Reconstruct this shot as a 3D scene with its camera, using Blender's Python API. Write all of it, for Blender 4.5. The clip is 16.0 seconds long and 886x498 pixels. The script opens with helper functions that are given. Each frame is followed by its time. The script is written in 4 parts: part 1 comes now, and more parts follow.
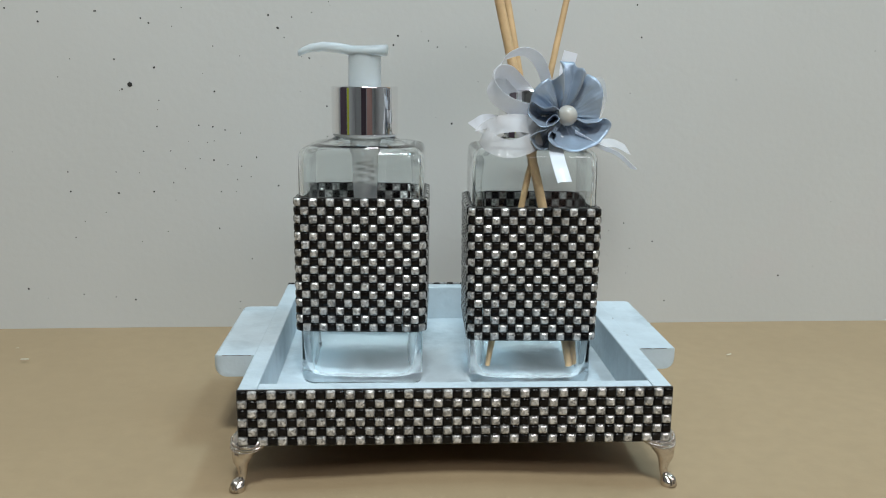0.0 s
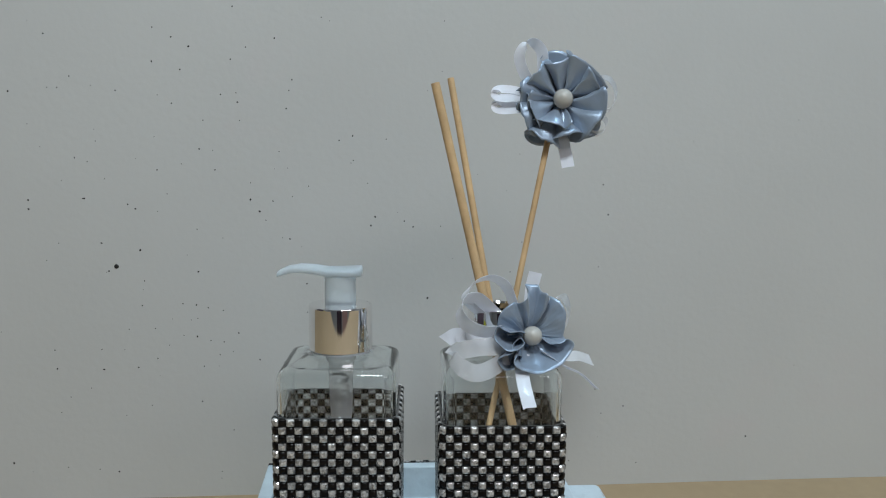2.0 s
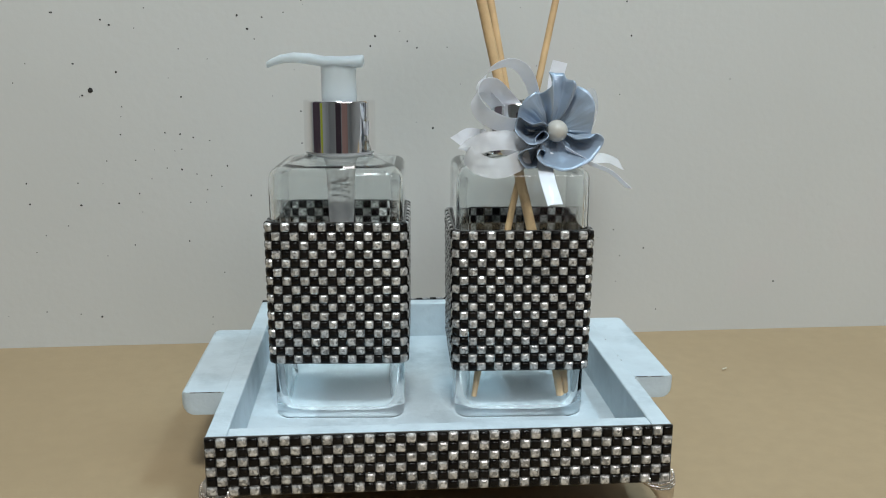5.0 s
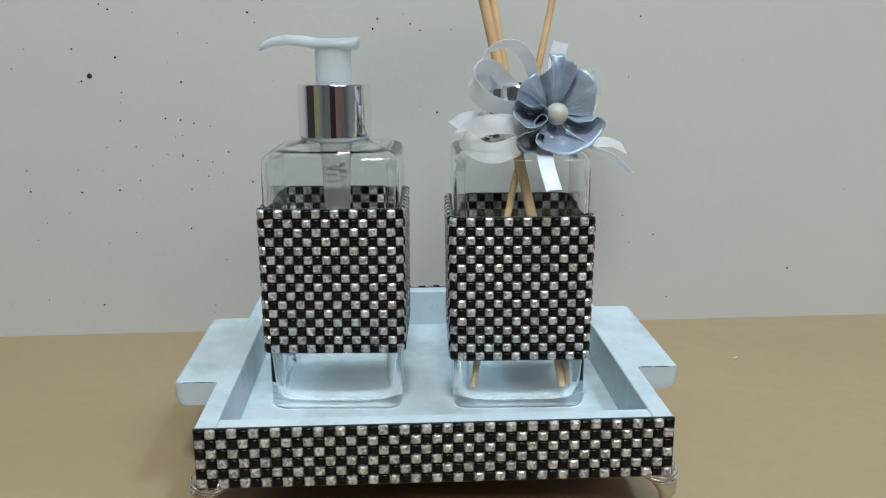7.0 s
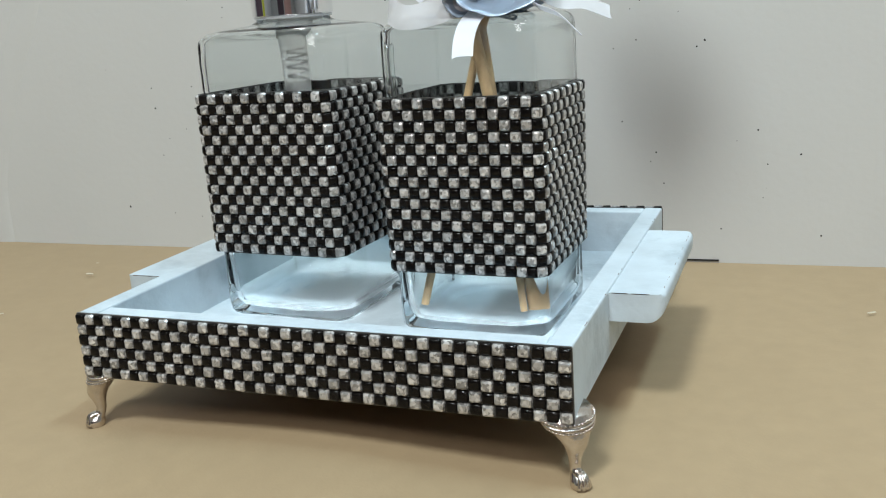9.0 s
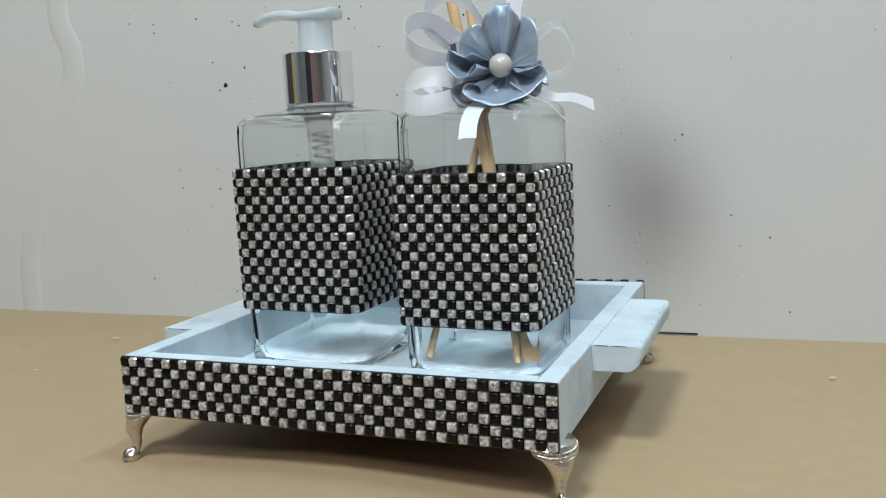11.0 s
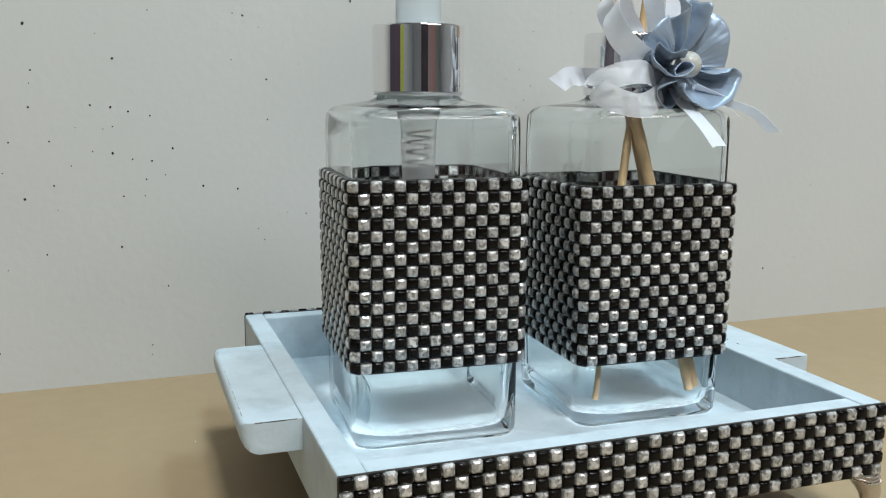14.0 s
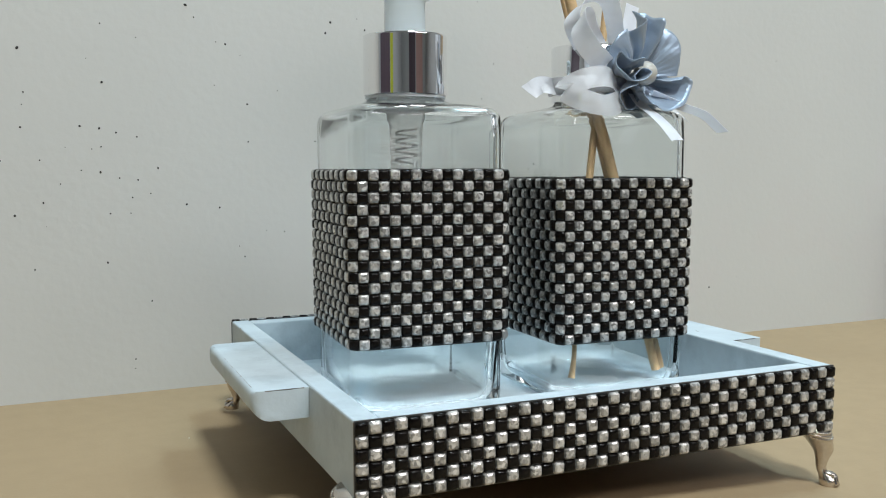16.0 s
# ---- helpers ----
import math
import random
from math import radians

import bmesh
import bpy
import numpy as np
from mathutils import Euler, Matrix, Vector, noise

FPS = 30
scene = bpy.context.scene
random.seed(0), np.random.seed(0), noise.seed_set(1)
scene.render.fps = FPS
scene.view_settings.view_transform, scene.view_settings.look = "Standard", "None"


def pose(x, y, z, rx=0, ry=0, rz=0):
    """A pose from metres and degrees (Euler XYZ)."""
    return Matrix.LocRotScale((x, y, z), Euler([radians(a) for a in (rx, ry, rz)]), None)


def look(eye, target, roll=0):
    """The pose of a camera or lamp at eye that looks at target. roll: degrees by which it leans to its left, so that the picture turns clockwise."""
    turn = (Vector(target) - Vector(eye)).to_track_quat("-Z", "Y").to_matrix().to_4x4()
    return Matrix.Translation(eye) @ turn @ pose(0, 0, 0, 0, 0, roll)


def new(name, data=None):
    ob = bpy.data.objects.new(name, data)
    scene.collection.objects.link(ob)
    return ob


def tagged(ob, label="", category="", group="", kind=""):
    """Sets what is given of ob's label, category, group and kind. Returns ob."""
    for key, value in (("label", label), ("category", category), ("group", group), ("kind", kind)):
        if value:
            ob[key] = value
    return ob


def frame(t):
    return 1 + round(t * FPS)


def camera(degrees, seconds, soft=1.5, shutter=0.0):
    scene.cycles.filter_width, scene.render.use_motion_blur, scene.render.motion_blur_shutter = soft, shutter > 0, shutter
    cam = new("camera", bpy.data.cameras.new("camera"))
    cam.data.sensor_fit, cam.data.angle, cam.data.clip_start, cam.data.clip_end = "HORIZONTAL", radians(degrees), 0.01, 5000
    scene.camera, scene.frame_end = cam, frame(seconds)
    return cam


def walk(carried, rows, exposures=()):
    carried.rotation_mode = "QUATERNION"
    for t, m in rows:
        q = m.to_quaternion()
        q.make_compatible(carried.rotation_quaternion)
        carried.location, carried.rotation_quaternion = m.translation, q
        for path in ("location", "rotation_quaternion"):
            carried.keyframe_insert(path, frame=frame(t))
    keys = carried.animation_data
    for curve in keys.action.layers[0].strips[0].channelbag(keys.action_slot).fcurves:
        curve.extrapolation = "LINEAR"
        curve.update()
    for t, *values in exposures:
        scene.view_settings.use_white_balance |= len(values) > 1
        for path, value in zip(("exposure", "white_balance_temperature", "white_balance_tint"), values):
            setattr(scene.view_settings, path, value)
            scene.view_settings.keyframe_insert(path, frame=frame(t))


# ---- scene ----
cam = camera(52.1, 16.0, soft=1.1)
PATH = [
    (0, (-0.027, -0.362, 0.178), (0.082, 1.596, -0.215), 0.6),
    (0.5, (-0.026, -0.361, 0.179), (0.087, 1.594, -0.229), 0.7),
    (1, (-0.027, -0.363, 0.189), (0.097, 1.591, -0.22), 0.9),
    (1.5, (-0.02, -0.372, 0.234), (0.091, 1.6, -0.081), 0.7),
    (2, (-0.02, -0.371, 0.26), (0.116, 1.606, -0.009), 0.3),
    (2.4, (-0.015, -0.365, 0.263), (0.111, 1.614, -0.004), 0.2),
    (3, (-0.019, -0.367, 0.257), (0.105, 1.611, -0.012), 0.3),
    (3.5, (-0.033, -0.366, 0.223), (0.108, 1.602, -0.104), 0.6),
    (4, (-0.03, -0.351, 0.197), (0.109, 1.6, -0.219), 0.4),
    (6.5, (-0.024, -0.324, 0.193), (0.132, 1.618, -0.262), 0),
    (7, (-0.0139, -0.3205, 0.1919), (0.0858, 1.6204, -0.2803), -0.24),
    (7.5, (0.0461, -0.2809, 0.1771), (-0.0831, 1.6488, -0.3323), -1.93),
    (8, (0.0906, -0.2494, 0.1674), (-0.3703, 1.6241, -0.3597), -2.68),
    (8.5, (0.1368, -0.2411, 0.1508), (-0.5868, 1.5499, -0.3678), -4.18),
    (10.8, (0.1679, -0.284, 0.1335), (-0.5451, 1.5569, -0.187), -2.4),
    (11, (0.1679, -0.29, 0.1365), (-0.5583, 1.5512, -0.1511), -2.71),
    (11.5, (0.1669, -0.293, 0.1365), (-0.5529, 1.5512, -0.1479), -2.51),
    (12, (0.1434, -0.286, 0.1442), (-0.3585, 1.6284, -0.1442), -1.89),
    (12.5, (0.0833, -0.2626, 0.1541), (-0.1803, 1.6866, -0.2081), -1.62),
    (13, (0.0107, -0.2414, 0.1597), (0.0936, 1.7053, -0.2915), -1.33),
    (13.3, (-0.0361, -0.2372, 0.1601), (0.2062, 1.6987, -0.2798), -1.27),
    (13.5, (-0.0766, -0.2315, 0.1654), (0.3085, 1.6808, -0.276), -0.82),
    (14, (-0.1422, -0.2208, 0.1447), (0.5171, 1.6375, -0.1903), 0.33),
    (14.5, (-0.1648, -0.2392, 0.1274), (0.6211, 1.5849, -0.1068), 0.35),
    (15, (-0.1667, -0.248, 0.1226), (0.737, 1.5251, -0.0761), 0.25),
    (15.5, (-0.1715, -0.2427, 0.1193), (0.7794, 1.505, -0.0836), 0.38),
    (16, (-0.1709, -0.2431, 0.1176), (0.6243, 1.5834, -0.06), -0.15),
]
walk(cam, [(t, look(eye, target, roll)) for t, eye, target, roll in PATH], exposures=[
    (0.0, 0.0, 6460, 10), (1.0, -0.03, 6440, 10), (1.5, -0.27, 6230, 10), (2.0, -0.42, 6230, 11), (2.5, -0.46, 6240, 11), (3.0, -0.42, 6430, 11),
    (3.5, -0.27, 6650, 10), (4.0, -0.04, 6580, 10), (6.5, -0.04, 6470, 10), (7.0, -0.03, 6440, 10), (7.5, 0.10, 6480, 10), (8.0, 0.20, 6500, 10),
    (8.5, 0.27, 6520, 10), (11.0, 0.18, 6380, 11), (12.5, 0.16, 6360, 10), (13.0, 0.15, 6370, 10), (13.5, 0.12, 6400, 10), (14.0, 0.18, 6480, 10), (14.5, 0.21, 6530, 10), (16.0, 0.22, 6490, 10)])


# ---- light ----
world = bpy.data.worlds.new("room_air")
scene.world = world
world.use_nodes = True
world.node_tree.nodes["Background"].inputs["Color"].default_value = (0.75, 0.8, 0.85, 1)
world.node_tree.nodes["Background"].inputs["Strength"].default_value = 0.25


def area_lamp(name, eye, target, width, height, watts, colour):
    data = bpy.data.lights.new(name, "AREA")
    data.shape, data.size, data.size_y = "RECTANGLE", width, height
    data.energy, data.color = watts, colour
    ob = new(name, data)
    ob.matrix_world = look(eye, target)
    return ob


area_lamp("ceiling_lamp_front", (-0.015, -0.85, 1.53), (0.05, 0.1, 0.1), 0.28, 0.28, 20, (0.88, 0.975, 1.0))
area_lamp("ceiling_lamp_side", (0.60, 0.06, 1.46), (0.0, 0.08, 0.0), 0.5, 0.14, 8.8, (0.58, 0.84, 1.0))
# broad fill added to lift the shadows, not a known lamp of the room
area_lamp("fill_lamp_far", (0.8, -1.6, 1.70), (0.1, 0.2, 0.1), 1.4, 0.5, 20.5, (1.0, 0.955, 0.97))


# ---- materials ----
def material(name, base, rough=0.5, metal=0.0, vary=0.0, scale=40.0, bump=0.0, bump_scale=300.0, stain=None,
             stain_scale=12.0, stain_edge=(0.55, 0.7), by_object=0.0, by_island=0.0, sheen=0.0, transmission=0.0, ior=1.45, coat=0.0, aniso=0.0):
    mat = bpy.data.materials.new(name)
    mat.use_nodes = True
    nodes, links = mat.node_tree.nodes, mat.node_tree.links
    bsdf = nodes["Principled BSDF"]
    bsdf.inputs["Roughness"].default_value = rough
    bsdf.inputs["Metallic"].default_value = metal
    bsdf.inputs["Base Color"].default_value = (*base, 1)
    bsdf.inputs["Sheen Weight"].default_value = sheen
    bsdf.inputs["Transmission Weight"].default_value = transmission
    bsdf.inputs["IOR"].default_value = ior
    bsdf.inputs["Coat Weight"].default_value = coat
    bsdf.inputs["Anisotropic"].default_value = aniso
    coord = nodes.new("ShaderNodeTexCoord")
    colour = None
    if vary:
        grain = nodes.new("ShaderNodeTexNoise")
        grain.inputs["Scale"].default_value, grain.inputs["Detail"].default_value = scale, 6
        links.new(coord.outputs["Object"], grain.inputs["Vector"])
        ramp = nodes.new("ShaderNodeMapRange")
        ramp.inputs["From Min"].default_value, ramp.inputs["From Max"].default_value = 0.3, 0.7
        ramp.inputs["To Min"].default_value, ramp.inputs["To Max"].default_value = 1 - vary, 1 + vary
        links.new(grain.outputs["Fac"], ramp.inputs["Value"])
        tint = nodes.new("ShaderNodeMix")
        tint.data_type, tint.blend_type = "RGBA", "MULTIPLY"
        tint.inputs["Factor"].default_value = 1
        tint.inputs[6].default_value = (*base, 1)
        links.new(ramp.outputs["Result"], tint.inputs[7])
        colour = tint.outputs[2]
    if stain:
        blot = nodes.new("ShaderNodeTexNoise")
        blot.inputs["Scale"].default_value, blot.inputs["Detail"].default_value = stain_scale, 8
        blot.inputs["Roughness"].default_value = 0.65
        links.new(coord.outputs["Object"], blot.inputs["Vector"])
        edge = nodes.new("ShaderNodeMapRange")
        edge.inputs["From Min"].default_value, edge.inputs["From Max"].default_value = stain_edge
        links.new(blot.outputs["Fac"], edge.inputs["Value"])
        mix = nodes.new("ShaderNodeMix")
        mix.data_type = "RGBA"
        links.new(edge.outputs["Result"], mix.inputs["Factor"])
        mix.inputs[6].default_value = (*base, 1)
        if colour:
            links.new(colour, mix.inputs[6])
        mix.inputs[7].default_value = (*stain, 1)
        colour = mix.outputs[2]
    if by_object or by_island:
        if by_object:
            pick = nodes.new("ShaderNodeObjectInfo").outputs["Random"]
        else:
            pick = nodes.new("ShaderNodeNewGeometry").outputs["Random Per Island"]
        span = nodes.new("ShaderNodeMapRange")
        amount = by_object or by_island
        span.inputs["To Min"].default_value, span.inputs["To Max"].default_value = 1 - amount, 1 + amount
        links.new(pick, span.inputs["Value"])
        mul = nodes.new("ShaderNodeMix")
        mul.data_type, mul.blend_type = "RGBA", "MULTIPLY"
        mul.inputs["Factor"].default_value = 1
        mul.inputs[6].default_value = (*base, 1)
        if colour:
            links.new(colour, mul.inputs[6])
        links.new(span.outputs["Result"], mul.inputs[7])
        colour = mul.outputs[2]
    if colour:
        links.new(colour, bsdf.inputs["Base Color"])
    if bump:
        rough_tex = nodes.new("ShaderNodeTexNoise")
        rough_tex.inputs["Scale"].default_value, rough_tex.inputs["Detail"].default_value = bump_scale, 4
        links.new(coord.outputs["Object"], rough_tex.inputs["Vector"])
        relief = nodes.new("ShaderNodeBump")
        relief.inputs["Strength"].default_value, relief.inputs["Distance"].default_value = bump, 0.001
        links.new(rough_tex.outputs["Fac"], relief.inputs["Height"])
        links.new(relief.outputs["Normal"], bsdf.inputs["Normal"])
    return mat


def cloth(name, base, rough, see_through):
    mat = material(name, base, rough, vary=0.06, scale=160, sheen=0.35, aniso=0.5, bump=0.16, bump_scale=420)
    nodes, links = mat.node_tree.nodes, mat.node_tree.links
    glow = nodes.new("ShaderNodeBsdfTranslucent")
    glow.inputs["Color"].default_value = (*base, 1)
    mix = nodes.new("ShaderNodeMixShader")
    mix.inputs["Fac"].default_value = see_through
    links.new(nodes["Principled BSDF"].outputs["BSDF"], mix.inputs[1])
    links.new(glow.outputs["BSDF"], mix.inputs[2])
    links.new(mix.outputs["Shader"], nodes["Material Output"].inputs["Surface"])
    return mat


def sheer(name, base, clear):
    mat = cloth(name, base, 0.35, 0.35)
    nodes, links = mat.node_tree.nodes, mat.node_tree.links
    hole = nodes.new("ShaderNodeBsdfTransparent")
    mix = nodes.new("ShaderNodeMixShader")
    mix.inputs["Fac"].default_value = clear
    links.new(nodes["Material Output"].inputs["Surface"].links[0].from_socket, mix.inputs[1])
    links.new(hole.outputs["BSDF"], mix.inputs[2])
    links.new(mix.outputs["Shader"], nodes["Material Output"].inputs["Surface"])
    return mat


def foiled(name, pick):
    """Clear acrylic over crinkled silver foil: light and dark cells that differ from stone to stone."""
    mat = material(name, (0.54, 0.528, 0.507), 0.22, metal=0.34, coat=0.6)
    nodes, links = mat.node_tree.nodes, mat.node_tree.links
    bsdf = nodes["Principled BSDF"]
    chance = nodes.new("ShaderNodeObjectInfo").outputs["Random"] if pick == "Object" else nodes.new("ShaderNodeNewGeometry").outputs["Random Per Island"]
    shift = nodes.new("ShaderNodeVectorMath")
    shift.operation = "MULTIPLY_ADD"
    links.new(chance, shift.inputs[0])
    shift.inputs[1].default_value = (3.1, 5.7, 1.9)
    links.new(nodes["Texture Coordinate"].outputs["Object"], shift.inputs[2])
    cell = nodes.new("ShaderNodeTexVoronoi")
    cell.inputs["Scale"].default_value = 950
    links.new(shift.outputs["Vector"], cell.inputs["Vector"])
    grey = nodes.new("ShaderNodeSeparateColor")
    links.new(cell.outputs["Color"], grey.inputs["Color"])
    tone = nodes.new("ShaderNodeMapRange")
    tone.inputs["To Min"].default_value, tone.inputs["To Max"].default_value = 0.38, 1.40
    links.new(grey.outputs["Red"], tone.inputs["Value"])
    whole = nodes.new("ShaderNodeMapRange")
    whole.inputs["To Min"].default_value, whole.inputs["To Max"].default_value = 0.82, 1.1
    links.new(chance, whole.inputs["Value"])
    both = nodes.new("ShaderNodeMath")
    both.operation = "MULTIPLY"
    links.new(tone.outputs["Result"], both.inputs[0])
    links.new(whole.outputs["Result"], both.inputs[1])
    tint = nodes.new("ShaderNodeMix")
    tint.data_type, tint.blend_type = "RGBA", "MULTIPLY"
    tint.inputs["Factor"].default_value = 1
    tint.inputs[6].default_value = (0.54, 0.528, 0.507, 1)
    links.new(both.outputs["Value"], tint.inputs[7])
    links.new(tint.outputs[2], bsdf.inputs["Base Color"])
    relief = nodes.new("ShaderNodeBump")
    relief.inputs["Strength"].default_value, relief.inputs["Distance"].default_value = 1.0, 0.0007
    links.new(grey.outputs["Green"], relief.inputs["Height"])
    links.new(relief.outputs["Normal"], bsdf.inputs["Normal"])
    return mat


PLASTER = material("plaster", (0.55, 0.55, 0.525), 0.85, vary=0.03, scale=5, bump=0.14, bump_scale=220, stain=(0.57, 0.54, 0.525), stain_scale=3.5)
ROOM = material("room_paint", (0.42, 0.43, 0.43), 0.8, vary=0.03, scale=3, bump=0.1)
BOARD = material("tan_board", (0.366, 0.266, 0.154), 0.6, vary=0.035, scale=110, bump=0.1, bump_scale=700, stain=(0.326, 0.235, 0.135), stain_scale=4, stain_edge=(0.45, 0.8))
SHADE_BOARD = material("dark_shade_board", (0.09, 0.055, 0.03), 0.8, vary=0.15, scale=60)
FLOOR = material("floor_tile", (0.4, 0.37, 0.33), 0.4, vary=0.08, scale=6)
SPECK = material("dark_paint_speck", (0.02, 0.018, 0.016), 0.7, vary=0.2)
PAINT = material("worn_pale_paint", (0.535, 0.615, 0.66), 0.55, vary=0.08, scale=55, bump=0.3, bump_scale=260, stain=(0.335, 0.405, 0.445), stain_scale=30, stain_edge=(0.50, 0.76))
EDGE_WEAR = material("worn_bare_edge", (0.23, 0.2, 0.17), 0.7, vary=0.3, scale=200)
BLACK = material("black_acrylic", (0.0055, 0.0045, 0.004), 0.14, vary=0.2, scale=300, by_object=0.4, bump=0.15, bump_scale=500, ior=1.25)
BLACK_REST = material("black_acrylic_rest", (0.0055, 0.0045, 0.004), 0.14, by_island=0.4, bump=0.15, bump_scale=500, ior=1.25)
SILVER = foiled("silver_acrylic", "Object")
SILVER_REST = foiled("silver_acrylic_rest", "Island")
NET = material("clear_grey_net", (0.055, 0.053, 0.05), 0.35, vary=0.1, scale=200)
GLASS = material("bottle_glass", (0.93, 0.958, 0.958), 0.0, transmission=1.0, ior=1.46)
CHROME = material("chrome", (0.86, 0.86, 0.87), 0.05, metal=1.0)
FOOT = material("cast_nickel", (0.62, 0.57, 0.52), 0.2, metal=1.0, vary=0.12, scale=250, bump=0.25, bump_scale=500)
PLASTIC = material("milky_plastic", (0.86, 0.94, 0.98), 0.32, transmission=0.68, ior=1.4, vary=0.02)
CLEAR_PLASTIC = material("clear_plastic", (0.84, 0.83, 0.82), 0.35, transmission=0.92, ior=1.15, vary=0.02)
STEEL = material("spring_steel", (0.35, 0.34, 0.33), 0.35, metal=1.0)
SATIN = cloth("blue_grey_satin", (0.35, 0.43, 0.535), 0.36, 0.12)
SATIN.node_tree.nodes["Principled BSDF"].inputs["Metallic"].default_value = 0.34
RIBBON = cloth("white_satin", (0.945, 0.96, 1.0), 0.28, 0.4)
RIBBON.node_tree.nodes["Principled BSDF"].inputs["Coat Weight"].default_value = 0.6
ORGANZA = sheer("white_organza", (0.95, 0.96, 0.99), 0.6)
PEARL = material("pearl", (0.48, 0.465, 0.42), 0.28, vary=0.05, scale=200, coat=0.3)
WOOD = material("pale_reed_wood", (0.57, 0.385, 0.20), 0.6, vary=0.14, scale=90, bump=0.3, bump_scale=500)
JAR = material("white_glazed_plastic", (0.76, 0.80, 0.83), 0.35, vary=0.02, bump=0.05)
RED = material("red_lacquer", (0.33, 0.02, 0.03), 0.25, vary=0.1)
BRISTLE = material("dark_bristle", (0.02, 0.015, 0.013), 0.8, vary=0.3, scale=500)
# colours of the added slabs that only the chrome mirrors
DARK_REFLECTION = material("dark_reflection", (0.06, 0.035, 0.05), 0.5, vary=0.15, scale=8)
LIME = material("lime_reflection", (0.42, 0.45, 0.03), 0.5, vary=0.08, scale=10)
PINK = material("rosy_reflection", (0.5, 0.30, 0.27), 0.6, vary=0.08, scale=8)


# ---- mesh helpers ----
def mesh_of(bm, name, mat, smooth=True):
    me = bpy.data.meshes.new(name)
    bmesh.ops.recalc_face_normals(bm, faces=bm.faces)
    for f in bm.faces:
        f.smooth = smooth
    bm.to_mesh(me)
    bm.free()
    me.materials.append(mat)
    return me


def part(name, bm, mat, parent=None, label="", smooth=True, auto=None):
    ob = new(name, mesh_of(bm, name, mat, smooth))
    if parent:
        ob.parent = parent
    if label:
        ob["label"] = label
    if auto:
        ob.data.set_sharp_from_angle(angle=radians(auto))
    return ob


def thing(name, place, label, category, group="", kind="", turn=0):
    ob = new(name)
    ob.empty_display_size = 0.02
    ob.matrix_world = pose(*place, 0, 0, turn)
    return tagged(ob, label, category, group, kind)


def box(bm, lo, hi, bevel=0.0, segments=2):
    made = bmesh.ops.create_cube(bm, size=1)["verts"]
    for v in made:
        v.co = Vector([lo[i] + (v.co[i] + 0.5) * (hi[i] - lo[i]) for i in range(3)])
    if bevel:
        edges = {e for v in made for e in v.link_edges}
        bmesh.ops.bevel(bm, geom=list(edges), offset=bevel, segments=segments, affect="EDGES", profile=0.5)
    return bm


def loft(bm, rings, close_start=True, close_end=True, loop=False):
    """Skin rings of equally many points; loop joins the last ring to the first."""
    rows = [[bm.verts.new(p) for p in ring] for ring in rings]
    n = len(rows[0])
    pairs = list(zip(rows, rows[1:])) + ([(rows[-1], rows[0])] if loop else [])
    for a, b in pairs:
        for i in range(n):
            bm.faces.new((a[i], a[(i + 1) % n], b[(i + 1) % n], b[i]))
    if not loop:
        if close_start:
            bm.faces.new(rows[0][::-1])
        if close_end:
            bm.faces.new(rows[-1])
    return bm


def circle(z, r, n=32, x=0.0, y=0.0, ry=None):
    return [(x + r * math.cos(2 * math.pi * i / n), y + (ry or r) * math.sin(2 * math.pi * i / n), z) for i in range(n)]


def lathe(bm, profile, n=40, **kw):
    return loft(bm, [circle(z, r, n) for z, r in profile], **kw)


def rounded_square(z, half, r, per=6):
    pts = []
    r = min(r, 0.96 * half)
    for k, (sx, sy) in enumerate(((1, 1), (-1, 1), (-1, -1), (1, -1))):
        for j in range(per + 1):
            a = math.pi / 2 * (k + j / per)
            pts.append((sx * (half - r) + r * math.cos(a), sy * (half - r) + r * math.sin(a), z))
    return pts


def smooth_path(points, steps=10):
    """Catmull-Rom through the points."""
    pts = [Vector(p) for p in points]
    pts = [2 * pts[0] - pts[1]] + pts + [2 * pts[-1] - pts[-2]]
    out = []
    for i in range(1, len(pts) - 2):
        a, b, c, d = pts[i - 1:i + 3]
        for s in range(steps):
            t = s / steps
            out.append(0.5 * (2 * b + (c - a) * t + (2 * a - 5 * b + 4 * c - d) * t * t + (3 * b - a - 3 * c + d) * t ** 3))
    return out + [pts[-2]]


def tube(bm, path, radius, n=10, flat=1.0, up=(0, 0, 1)):
    rings = []
    path = [Vector(p) for p in path]
    for i, p in enumerate(path):
        d = (path[min(i + 1, len(path) - 1)] - path[max(i - 1, 0)]).normalized()
        side = d.cross(Vector(up))
        side = side.normalized() if side.length > 1e-4 else Vector((1, 0, 0))
        rise = side.cross(d)
        r = radius(i / (len(path) - 1)) if callable(radius) else radius
        rings.append([p + side * (r * math.cos(2 * math.pi * k / n)) + rise * (r * flat * math.sin(2 * math.pi * k / n)) for k in range(n)])
    return loft(bm, rings)


